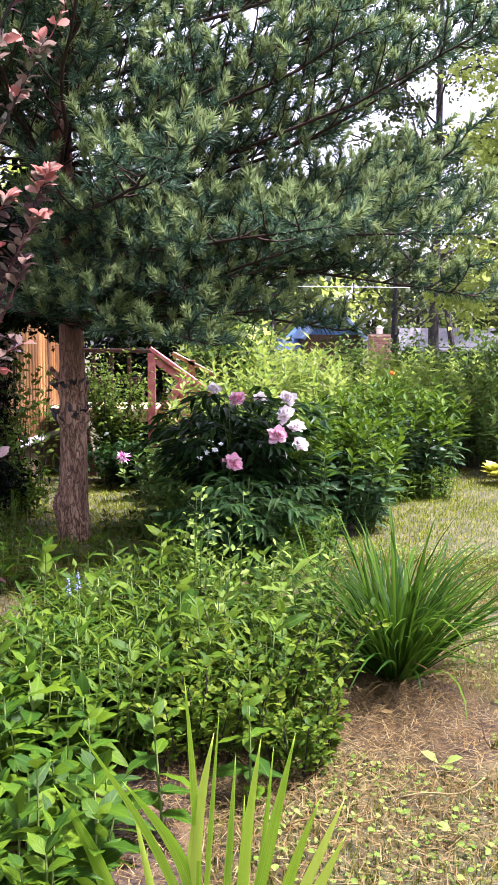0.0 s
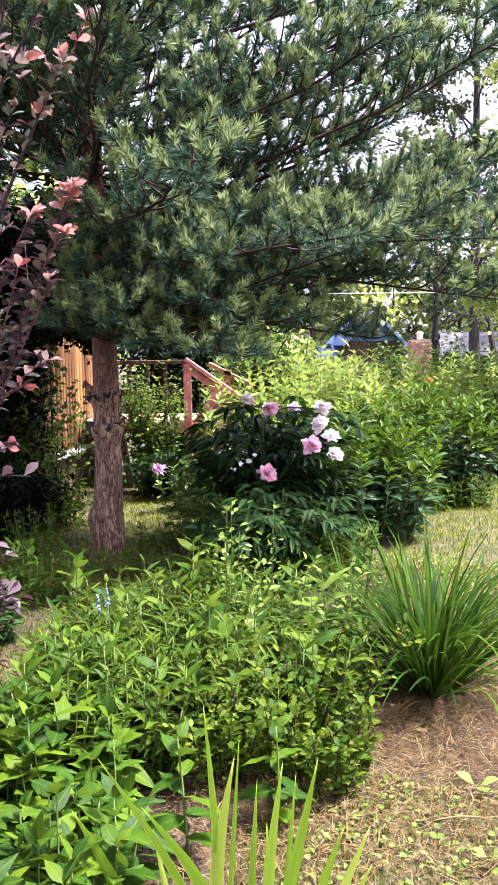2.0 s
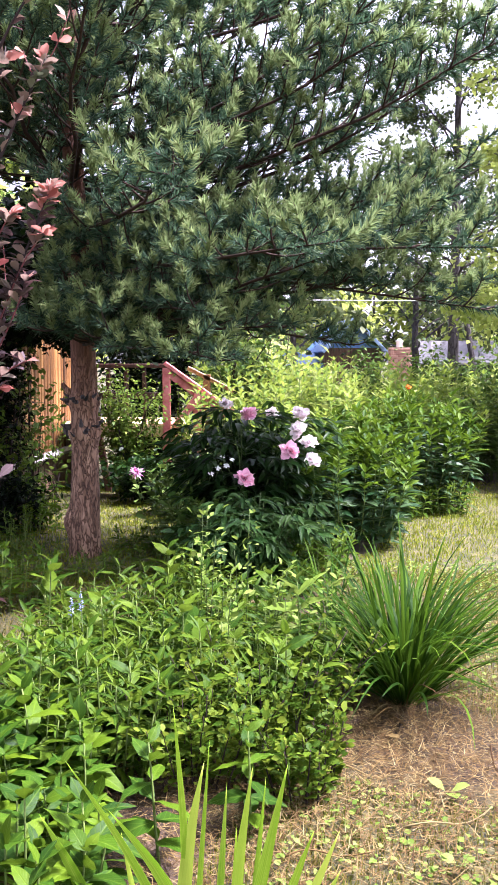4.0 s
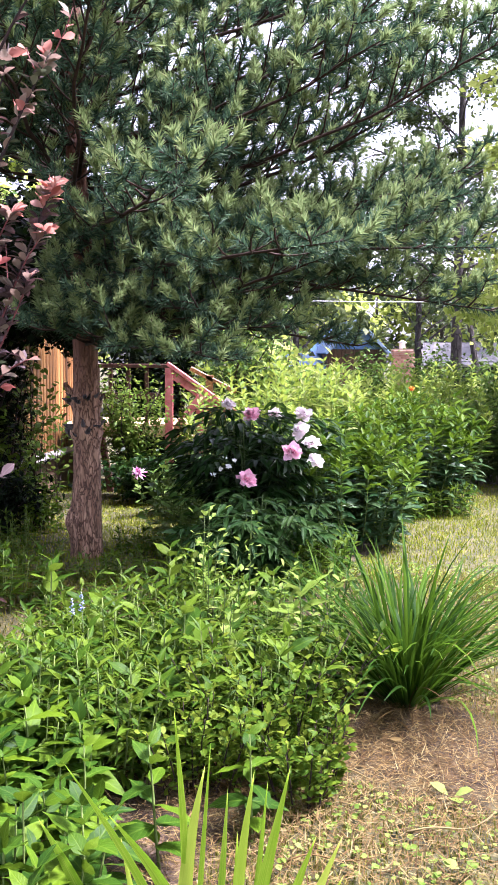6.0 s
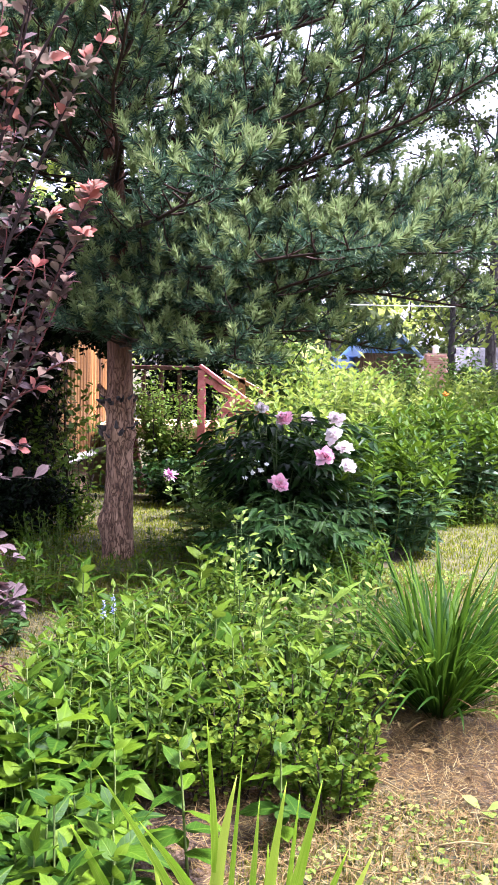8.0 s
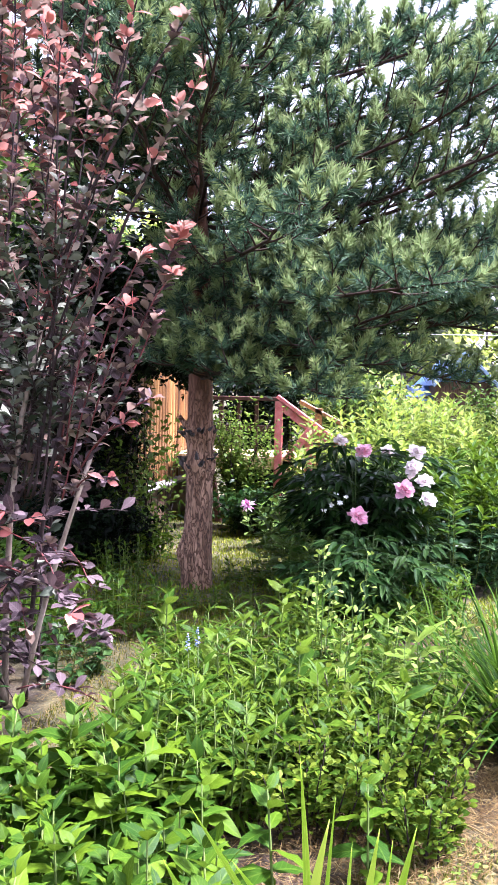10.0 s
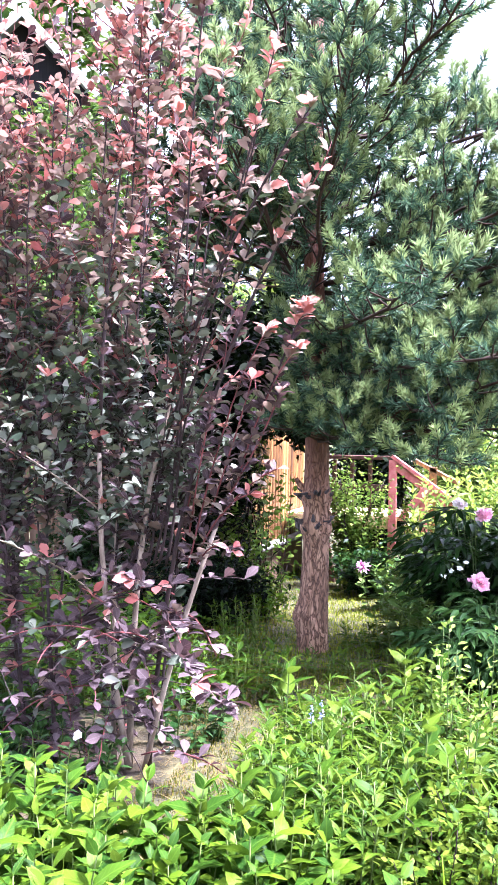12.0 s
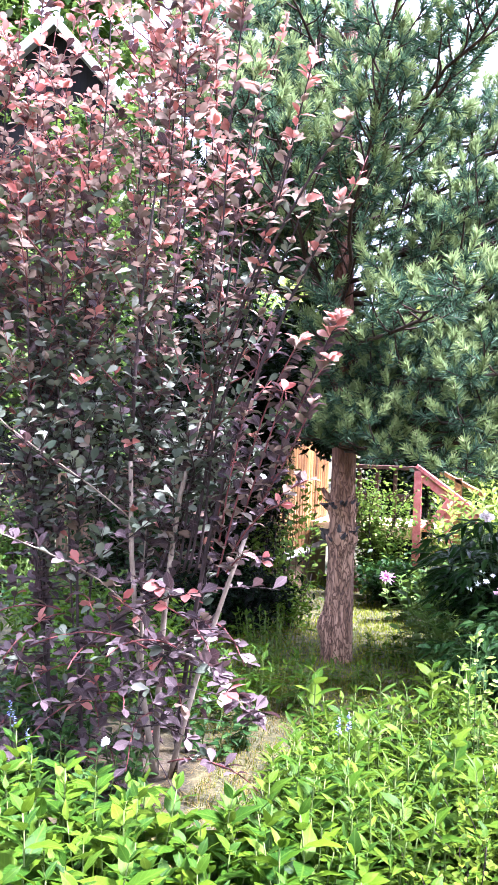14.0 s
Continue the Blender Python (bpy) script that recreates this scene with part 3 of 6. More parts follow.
# ---- ground ----
def build_ground():
    bm = bmesh.new()
    xs = np.concatenate([[-600, -200, -60, -20], np.linspace(-8, 8, 81), [20, 60, 200, 600]])
    ys = np.concatenate([[-600, -200, -40, -10], np.linspace(-2, 16, 91), [25, 60, 200, 900]])
    grid = [[bm.verts.new((x, y, 0.025 * noise.noise(Vector((x * 1.3, y * 1.3, 0))) * (abs(x) < 9 and -3 < y < 17))) for x in xs] for y in ys]
    for j in range(len(ys) - 1):
        for i in range(len(xs) - 1):
            bm.faces.new((grid[j][i], grid[j][i + 1], grid[j + 1][i + 1], grid[j + 1][i])).smooth = True
    ob = part("ground", bm, M["ground"], None, "garden ground of mown yellow-green grass, straw and dark soil")
    return tagged(ob, category="ground", kind="structure")


build_ground()


def blades(name, label, n, area, length, width, material, lean=0.5, flat=False, keep=None, simple=False):
    mass = Mass()
    P = np.stack([rng.uniform(area[0], area[1], n), rng.uniform(area[2], area[3], n), np.zeros(n)], 1)
    if keep is not None:
        P = P[keep(P[:, 0], P[:, 1])]
    n = len(P)
    az, el = rng.uniform(0, 2 * np.pi, n), np.pi / 2 - np.abs(rng.normal(0, lean, n))
    if flat:
        el = rng.normal(0.08, 0.2, n)
        P[:, 2] = rng.uniform(0.02, 0.045, n)
    D = np.stack([np.cos(el) * np.cos(az), np.cos(el) * np.sin(az), np.sin(el)], 1)
    L = rng.uniform(0.5, 1.2, n) * length
    S = np.stack([np.full(n, width) * rng.uniform(0.6, 1.3, n), L, L], 1)
    side = np.stack([-np.sin(az), np.cos(az), np.zeros(n)], 1)
    v = np.array([(-0.5, 0, 0), (0.5, 0, 0), (-0.35, 0.55, 0.05), (0.35, 0.55, 0.05), (0, 1, 0.22)])
    f = np.array([(0, 1, 3), (0, 3, 2), (2, 3, 4)])
    N = np.array([0, 0, 1.0]) if flat else np.cross(side, D)
    mass.scatter(NEEDLE if simple else (v, f), P, frames_of(D, N), S)
    return part(name, mass, material, None, label, True, kind="stuff")


def is_bed(x, y):
    bed = (y < 3.1) & (x < -0.15) | (np.hypot((x + 0.42) / 0.6, (y - 3.7) / 1.1) < 1) | (np.hypot((x + 2.2) / 0.75, (y - 4.1) / 0.9) < 1)
    return bed | (np.hypot(x - 0.1, y - 7.3) < 0.85)


def lawn(x, y):
    patch = np.array([noise.noise(Vector((a * 1.7, b * 1.7, 3.0))) for a, b in zip(x, y)])
    return ~is_bed(x, y) & (patch > -0.25) & (np.hypot(x - 0.62, (y - 3.55)) > 0.4)


for spec in (("grass", "short mown lawn grass, yellowish green", 85000, (-0.3, 2.6, 1.8, 6.2), 0.05, 0.0036, M["blade"], 0.7, False, lawn),
             ("grass", "short lawn grass further off", 110000, (-2.6, 4.2, 5.6, 10.8), 0.04, 0.0085, M["lawn"], 1.0, False, lambda x, y: ~is_bed(x, y), True),
             ("grass", "thin trodden grass between the bed and the barberry", 30000, (-2.4, -0.3, 3.0, 6.2), 0.045, 0.0045, M["blade"], 0.8, False, lawn),
             ("straw_litter", "dry brown straw and clippings on the ground", 125000, (-1.6, 1.9, 2.0, 6.2), 0.075, 0.0036, M["straw"], 0.5, True, lambda x, y: rng.uniform(0, 1, len(x)) < 0.1 + 0.9 * np.exp(-((x - 0.55) / 0.5) ** 2 - ((y - 3.5) / 0.85) ** 2) + 0.45 * np.exp(-((x + 0.05) / 0.4) ** 2 - ((y - 2.75) / 0.45) ** 2), True)):
    ob = blades(*spec)
    tagged(ob, category="straw" if "straw" in ob.name else "grass")


def clover(n):
    """Small round leaves and fallen bits flat among the grass."""
    mass = Mass()
    P = np.stack([rng.uniform(0.0, 2.2, n), rng.uniform(1.9, 6.5, n), rng.uniform(0.015, 0.04, n)], 1)
    P = P[lawn(P[:, 0], P[:, 1])]
    n = len(P)
    az = rng.uniform(0, 2 * np.pi, n)
    D = np.stack([np.cos(az), np.sin(az), rng.normal(0.15, 0.2, n)], 1)
    mass.scatter(oval_leaf(0.8), P, frames_of(D, np.array([0, 0, 1.0]) + 0.3 * rng.normal(0, 1, (n, 3))), rng.uniform(0.010, 0.028, n))
    tagged(part("clover", mass, M["sprig"], None, "small round clover leaves scattered in the lawn", kind="stuff"), category="clover")


clover(8000)


# ---- pine ----
def shoot_needles(mass, a, b, lengths, lean, per_metre, width=0.0095):
    """A bottle brush of needles round the twig from a to b, closing over its tip."""
    ln = np.linalg.norm(b - a)
    n = int(14 + per_metre * ln)
    s = rng.uniform(0.0, 1.0, n)
    ax = unit(b - a)
    rnd = rng.normal(0, 1, (n, 3))
    rnd -= (rnd @ ax)[:, None] * ax
    rnd /= np.linalg.norm(rnd, axis=1)[:, None] + 1e-9
    ang = np.where(s > 0.9, rng.uniform(0.05, lean[1], n), rng.uniform(*lean, n))
    D = np.cos(ang)[:, None] * ax + np.sin(ang)[:, None] * rnd
    L = rng.uniform(*lengths, n)
    mass.scatter(NEEDLE, a + (b - a) * s[:, None], frames_of(D, rng.normal(0, 1, (n, 3))), np.stack([np.full(n, width), L, L], 1))


def turned(az, el):
    return np.array([math.cos(el) * math.cos(az), math.cos(el) * math.sin(az), math.sin(el)])


def pine_limb(root, foot, az, rise, length, bend, low):
    """One limb: side branches in two ranks, short shoots on them, and this year's pale candles at their ends."""
    line = arc(foot, az, rise, length, bend, 10, 0.13)
    wood, old, young = Mass(), Mass(), Mass()
    wood.tube(line, np.linspace(0.014 * min(1, length / 2) + 0.006, 0.004, 11), 6)

    def twig(a, b, year):
        """Last year's brush on the twig, and often a candle that turns upwards from its end."""
        wood.tube([a, b], [0.0048, 0.0032], 4)
        shoot_needles(old, a + (b - a) * 0.12, b, (0.060, 0.088), (0.6, 1.2), 350)
        if rng.uniform() < year:
            d = unit(unit(b - a) + np.array([0, 0, rng.uniform(0.35, 1.0)]) + rng.normal(0, 0.15, 3))
            e = b + d * rng.uniform(0.05, 0.12)
            wood.tube([b, e], [0.0034, 0.0022], 4)
            shoot_needles(young, b, e, (0.050, 0.074), (0.45, 1.05), 560)

    twig(line[-3], line[-1], 1.0)
    for q, s in enumerate(np.arange(0.16, 0.98, 0.115 / max(length, 0.4))):
        p, d = along(line, [s])
        p, d = p[0], d[0]
        a2 = math.atan2(d[1], d[0]) + (1 if q % 2 else -1) * rng.uniform(0.5, 1.0)
        l2 = (0.2 + 0.5 * (1 - s) * min(1.0, length / 1.8)) * rng.uniform(0.75, 1.2)
        side = arc(p, a2, math.asin(np.clip(d[2], -1, 1)) + rng.normal(0.02 if low else 0.15, 0.25), l2, 0.7, 5, 0.15)
        wood.tube(side, np.linspace(0.007, 0.004, 6), 4)
        twig(side[-2], side[-1], 0.95)
        for k, s3 in enumerate(np.arange(0.32, 0.9, 0.13 / l2)):
            p3, d3 = along(side, [s3])
            a3 = math.atan2(d3[0][1], d3[0][0]) + (1 if k % 2 else -1) * rng.uniform(0.45, 1.0)
            twig(p3[0], p3[0] + rng.uniform(0.10, 0.2) * turned(a3, rng.normal(0.4, 0.3)), 0.75)
    limb = part("limb", wood, M["pine_twig"], root)
    part("needles", old, M["needles"], limb, kind="stuff")
    part("young_needles", young, M["young_needles"], limb, "lighter needles at the shoot tips", kind="stuff")


def pine():
    root = thing("pine_tree", (-1.335, 6.72, 0), "pine tree with flaky grey-red bark and long green needles", "tree")
    # trunk with ridged bark, a burl near the foot and a swollen ring below the crown
    nz, ns, top = 190, 44, 5.9
    zs = np.linspace(-0.05, top, nz)
    ang = np.linspace(0, 2 * np.pi, ns, endpoint=False)
    verts = np.zeros((nz, ns, 3))
    axis = np.stack([0.02 * np.sin(zs * 1.3) - 0.008 * zs, 0.03 * np.sin(zs * 0.7 + 1), zs], 1)
    for i, z in enumerate(zs):
        r = 0.109 * (1 - 0.11 * z) + 0.014 * math.exp(-max(z, 0) / 0.14) + 0.024 * math.exp(-((z - 0.93) / 0.055) ** 2) + 0.022 * math.exp(-((z - 1.16) / 0.05) ** 2)
        for j, a in enumerate(ang):
            ridge = noise.noise(Vector((math.cos(a) * 5, math.sin(a) * 5, z * 2.2))) + 0.6 * noise.noise(Vector((math.cos(a) * 12, math.sin(a) * 12, z * 7)))
            burl = 0.05 * math.exp(-((z - 0.27) / 0.10) ** 2) * max(0.0, math.cos(a - 3.5)) ** 2
            rr = r * (1 + 0.075 * ridge * (1.2 if z < 1.6 else 0.5)) + burl
            verts[i, j] = axis[i] + (rr * math.cos(a), rr * math.sin(a), 0)
    mass = Mass()
    i, j = np.meshgrid(np.arange(nz - 1), np.arange(ns), indexing="ij")
    a, b = (i * ns + j).ravel(), (i * ns + (j + 1) % ns).ravel()
    mass.add(verts.reshape(-1, 3), np.concatenate([np.stack([a, b, b + ns], 1), np.stack([a, b + ns, a + ns], 1)]))
    trunk = part("trunk", mass, M["pine_bark"], root, "flaky grey-brown trunk, redder higher up")
    for z, az, ln in ((1.22, 3.1, 0.11), (1.0, 0.2, 0.07), (0.62, 2.2, 0.05)):
        s = Mass()
        s.tube(arc((0.07 * math.cos(az), 0.07 * math.sin(az), z), az, 0.5, ln, 0.6, 4), np.array([0.03, 0.026, 0.022, 0.02, 0.016]), 7)
        part("branch_stub", s, M["pine_bark"], trunk)
    for z in (0.95, 1.17):
        for k in range(16):
            az = k * 0.393 + rng.normal(0, 0.15)
            s = Mass()
            q = rng.uniform(0.35, 1.0)
            s.tube(arc((0.09 * math.cos(az), 0.09 * math.sin(az), z + rng.normal(0, 0.026)), az, rng.uniform(-0.2, 0.7), 0.04 + 0.035 * q, 0.5, 3), q * np.array([0.024, 0.02, 0.015, 0.006]), 6)
            part("whorl_scar", s, M["tree_bark"], trunk, "dark stub of a shed branch")
    # limbs
    whorls = np.concatenate([[1.85, 2.05], np.arange(2.25, 3.3, 0.25), np.arange(3.5, 4.9, 0.38), [5.3]])
    layout = [(z, k * 2 * np.pi / 7 + w * 0.77 + rng.normal(0, 0.18)) for w, z in enumerate(whorls) for k in range(7 if z < 2.9 else 5 if z < 4 else 4)]
    layout += [(2.15, -0.1), (2.35, 0.2), (2.5, -0.35), (2.7, 0.05), (2.85, -0.6), (3.0, 0.25), (3.15, -0.2), (2.05, -0.1), (2.16, -0.5), (2.02, -0.36), (2.24, -0.25), (2.08, 0.12),
               (1.95, -0.5), (1.85, -1.9), (1.8, 0.6), (1.9, 0.9), (2.1, 1.4)]
    layout += [(2.7, -1.65), (3.0, -2.1), (3.3, -1.75), (3.6, -2.0), (4.0, -1.7)]
    layout += [(z, az + rng.normal(0, 0.15)) for z in np.arange(2.3, 4.6, 0.23) for az in (2.0, 3.1, 4.2)]
    low = ((1.66, -1.5, 0.85), (1.58, -1.2, 1.2), (1.6, -0.85, 1.5), (1.63, -0.5, 1.8), (1.68, -0.25, 2.2), (1.76, -1.9, 0.3), (1.72, -1.0, 1.9), (1.76, -0.65, 2.4), (1.8, -0.1, 2.0), (1.74, -1.6, 0.5), (2.06, -1.45, 0.55), (2.2, -1.2, 0.75), (2.3, -1.55, 0.6))
    for z, az, length in low:
        foot = axis[int(z / top * (nz - 1))]
        pine_limb(root, (foot[0], foot[1], z), az, -0.03 + rng.normal(0, 0.09), length, 0.06 + rng.normal(0, 0.15), True)
    for z, az in layout:
        toward = 0.5 + 0.5 * math.cos(az + 0.75)            # most light, and most growth, on one side
        if z < 2.6 and not -1.65 < (az + math.pi) % (2 * math.pi) - math.pi < 1.9:      # shed on the shaded side
            continue
        length = (0.75 + 2.3 * toward ** 1.2) * (1.0 - 0.14 * max(0, z - 2.6)) * rng.uniform(0.8, 1.1)
        if z < 2.0:
            length *= 0.62
        if z > 4.4:
            length *= max(0.3, 1 - (z - 4.4) * 0.42)
        rise = 0.09 * (z - 1.7) + rng.normal(0, 0.10)
        foot = axis[int(z / top * (nz - 1))]
        pine_limb(root, (foot[0], foot[1], z), az, rise, length, (0.1 if z < 2.3 else 0.25) + rng.normal(0, 0.2), z < 2.2)


rng = np.random.default_rng(101)
pine()


# ---- bed plants ----
def herb_lines(h, lean, az):
    return arc((0, 0, 0), az, np.pi / 2 - lean, h, lean * 0.8 + rng.normal(0, 0.08), 6, 0.2)


def herb(name, label, height, leaf, nodes, material, stem_material, apart=True, form_names=("lance",), group="", category="plant", per=2, start=0.22):
    """An upright stem with crosswise pairs of leaves, closing into a tuft at its top."""
    root = thing(name, (0, 0, -50), label, category, group)
    line = herb_lines(height, rng.uniform(0.02, 0.2), rng.uniform(0, 6.28))
    s = Mass()
    s.tube(line, np.linspace(0.005, 0.0025, 7), 5)
    part("stem", s, stem_material, root)
    joined = Mass()
    for i, u in enumerate(np.linspace(start, 1.0, nodes)):
        p, d = along(line, [u])
        for k in range(per if u < 0.95 else per + 1):
            az = i * 1.571 + k * 2 * np.pi / per + rng.normal(0, 0.25)
            el = 0.0 + 0.85 * u ** 2 + rng.normal(0, 0.22)
            size = leaf * (0.55 + 0.75 * math.sin(np.pi * min(1, u * 0.82 + 0.08))) * rng.uniform(0.8, 1.15) * (0.72 if u > 0.93 else 1)
            D = np.array([[math.cos(el) * math.cos(az), math.cos(el) * math.sin(az), math.sin(el)]])
            R = frames_of(D, np.array([0, 0, 1.0]) + 0.25 * rng.normal(0, 1, 3))[0]
            form = FORMS[form_names[rng.integers(len(form_names))]]
            if apart:
                m4 = Matrix.Translation(p[0]) @ Matrix(R.tolist()).to_4x4() @ Matrix.Diagonal((size, size, size, 1))
                part("leaf", leaf_data(form, material), None, root, m=m4)
            else:
                joined.scatter(form, p, R[None], np.array([size]))
    if not apart:
        part("leaves", joined, material, root, kind="stuff")
    return root


FORMS = {"petal": full_leaf(0.62, 0.35, -0.18, 0.62, 0.05), "near": full_leaf(0.36, 0.22, 0.32), "near2": full_leaf(0.46, 0.15, 0.22, 0.4, 0.015), "ovate": full_leaf(0.58, 0.12, 0.30, 0.42, 0.015), "lance": LANCE, "lance2": LANCE2, "narrow": leaf_form(0.17, 0.5, 0.2, 0.35), "oval": OVAL, "round": ROUND, "slim": leaf_form(0.52, 0.3, 0.22, 0.52, 0.88)}
_leaf_cache = {}


def leaf_data(form, material):
    key = (id(form), material.name)
    if key not in _leaf_cache:
        mass = Mass()
        mass.scatter(form, np.zeros((1, 3)), np.eye(3)[None], np.ones(1))
        me = mass.mesh("leaf")
        me.materials.append(material)
        _leaf_cache[key] = me
    return _leaf_cache[key]


def put_out(models, spots, tall=(0.85, 1.15)):
    """Copies of the models on the spots; the first use of each model moves it there."""
    fresh = list(models)
    for x, y in spots:
        k = rng.integers(len(models))
        s = rng.uniform(*tall)
        m = pose(x, y, 0, 0, 0, rng.uniform(0, 360))
        if models[k] in fresh:
            fresh.remove(models[k])
            models[k].matrix_basis = m
            models[k].scale = (s, s, s)
        else:
            c = copy_thing(models[k], m)
            c.scale = (s, s, s)
    for i, left in enumerate(fresh):
        left.matrix_basis = pose(spots[i][0] + 0.04, spots[i][1] + 0.03, 0)


def spread(n, inside, box, gap):
    out = []
    for _ in range(n * 40):
        x, y = rng.uniform(box[0], box[1]), rng.uniform(box[2], box[3])
        if inside(x, y) and all((x - a) ** 2 + (y - b) ** 2 > gap * gap for a, b in out):
            out.append((x, y))
            if len(out) == n:
                break
    return out


rng = np.random.default_rng(106)
# bright phlox-like plants along the front of the bed
def front_bed(x, y):
    far_edge = 3.25 if x < -1.02 else 3.15 + 0.5 * max(0, x + 0.9)
    return x < -0.32 - 0.2 * max(0, y - 2.3) and y < far_edge and y > 1.85 + 0.15 * (x + 0.6) ** 2


models = [herb("garden_phlox", "leafy bright green garden plant with pointed leaves", h, lf, nd, M["phlox"], M["herb_stem"], True, ("near", "near2", "near2", "ovate"), "plants in the front bed")
          for h, lf, nd in ((0.40, 0.112, 7), (0.35, 0.105, 6), (0.44, 0.115, 8), (0.31, 0.118, 6), (0.40, 0.100, 7), (0.27, 0.108, 6))]
put_out(models, spread(104, front_bed, (-2.6, -0.1, 1.85, 3.9), 0.10) + [(0.02, 2.8), (-0.24, 2.62), (0.12, 3.5), (0.2, 3.9)], (0.85, 1.1))
FRONT_FILL = spread(26, lambda x, y: front_bed(x + 0.16, y), (-2.7, -0.1, 1.95, 3.85), 0.25)
MIDDLE_FILL = spread(30, lambda x, y: np.hypot((x + 0.5) / 0.72, (y - 3.85) / 0.85) < 1 and y > 2.9 and x > -0.86 - 0.04 * (y - 3), (-1.3, 0.3, 2.9, 5.0), 0.19)


# darker, finer plants in the middle of the bed
def middle_bed(x, y):
    return np.hypot((x + 0.5) / 0.7, (y - 3.9) / 0.85) < 1 and y > 3.0 and x > -0.92 - 0.05 * (y - 3)


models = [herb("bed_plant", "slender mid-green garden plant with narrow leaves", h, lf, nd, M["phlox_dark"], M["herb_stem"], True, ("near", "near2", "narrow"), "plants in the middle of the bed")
          for h, lf, nd in ((0.42, 0.12, 8), (0.37, 0.11, 7), (0.5, 0.125, 9), (0.40, 0.10, 8))]
put_out(models, spread(44, middle_bed, (-1.3, 0.3, 3.0, 4.9), 0.13), (0.85, 1.1))


tall = herb("tall_bed_herb", "tall herb with broad pale green leaves", 0.58, 0.14, 8, M["sprig"], M["herb_stem"], True, ("near2", "near"))
tall.matrix_basis = pose(0.21, 3.75, 0, 0, 0, 40)


def shrub(name, place, label, category, n_stems, height, spread_r, leaf, n_leaves, form, material, stem_material, group="", lean=(0.05, 0.6), parts_leaf=0, radius=0.004, droop=-0.3, start=0.2):
    """Many thin stems from one foot, leaves set all along them."""
    root = thing(name, place, label, category, group)
    foliage = Mass()
    singles = 0
    for i in range(n_stems):
        az = rng.uniform(0, 2 * np.pi)
        r0 = spread_r * 0.35 * math.sqrt(rng.uniform())
        tilt = rng.uniform(*lean)
        h = height * rng.uniform(0.7, 1.05) / max(0.5, math.cos(tilt * 0.8))
        line = arc((r0 * math.cos(az), r0 * math.sin(az), 0), az + rng.normal(0, 0.3), np.pi / 2 - tilt, h, droop * tilt, 7, 0.12)
        s = Mass()
        s.tube(line, np.linspace(radius, radius * 0.4, 8), 4)
        part("stem", s, stem_material, root)
        u = rng.uniform(start, 1.0, n_leaves)
        P, D0 = along(line, u)
        a = rng.uniform(0, 2 * np.pi, n_leaves)
        el = rng.normal(0.25, 0.35, n_leaves)
        D = np.stack([np.cos(el) * np.cos(a), np.cos(el) * np.sin(a), np.sin(el)], 1) + 0.3 * D0
        twig = rng.uniform(0.0, 0.07, n_leaves) * height / 0.7
        P = P + D * twig[:, None]
        L = leaf * rng.uniform(0.6, 1.25, n_leaves)
        R = frames_of(D, np.array([0, 0, 1.0]) + 0.4 * rng.normal(0, 1, (n_leaves, 3)))
        for q in range(n_leaves):
            if singles < parts_leaf and u[q] > 0.6:
                singles += 1
                part("leaf", leaf_data(form, material), None, root, m=Matrix.Translation(P[q]) @ Matrix(R[q].tolist()).to_4x4() @ Matrix.Diagonal((L[q], L[q], L[q], 1)))
                L[q] = 0.0
        ok = L > 0
        foliage.scatter(form, P[ok], R[ok], L[ok])
    part("foliage", foliage, material, root, kind="stuff")
    return root


# small-leaved shrub at the edge of the bed
shrub("small_leaved_shrub", (0.05, 3.4, 0), "small-leaved light green shrub at the bed's edge", "shrub", 28, 0.46, 0.55, 0.034, 58, OVAL, M["shrub"], M["dark_stem"], "", (0.05, 0.75), 110)
shrub("small_leaved_shrub", (-0.2, 3.15, 0), "small-leaved green shrub among the bed plants", "shrub", 20, 0.36, 0.5, 0.034, 56, OVAL, M["shrub"], M["dark_stem"], "", (0.05, 0.6), 60)
shrub("small_leaved_shrub", (0.2, 3.05, 0), "low small-leaved shrub beside the straw", "shrub", 22, 0.28, 0.33, 0.033, 50, OVAL, M["shrub"], M["dark_stem"], "", (0.05, 0.5), 50)
for x, y, h in ((-0.22, 4.2, 0.82), (-0.05, 4.25, 0.86), (0.02, 4.0, 0.7), (-0.3, 4.4, 0.75), (0.35, 4.1, 0.55), (0.28, 3.8, 0.6), (-0.12, 3.7, 0.72), (0.16, 3.65, 0.55)):
    shrub("leafy_sprig", (x, y, 0), "upright sprig of pale yellow-green oval leaves", "plant", 2, h, 0.12, 0.037, 26, OVAL, M["sprig"], M["stem"], "pale sprigs in the bed", (0.0, 0.18), 36, 0.003, start=0.45)


# ---- iris and daylily ----
def sword(length, width, bend, material, parent, m, name="blade", label=""):
    n = 9
    v, f, own = [], [], []
    for i in range(n):
        u = i / (n - 1)
        w = width / 2 * (0.75 + 0.5 * u) * (1 - max(0, (u - 0.45) / 0.55) ** 1.6)
        e = bend * u * u
        y, z = length * u * math.sin(e * 0.62), length * u * math.cos(e * 0.62)
        v += [(-w, y, z), (0, y - w * 0.35, z), (w, y, z)]
        own += [(-1, u, 1), (0, u, 1), (1, u, 1)]
        if i:
            k = 3 * i
            f += [(k - 3, k - 2, k + 1), (k - 3, k + 1, k), (k - 2, k - 1, k + 2), (k - 2, k + 2, k + 1)]
    mass = Mass()
    mass.add(v, f, own)
    return part(name, mass, material, parent, label, m=m)


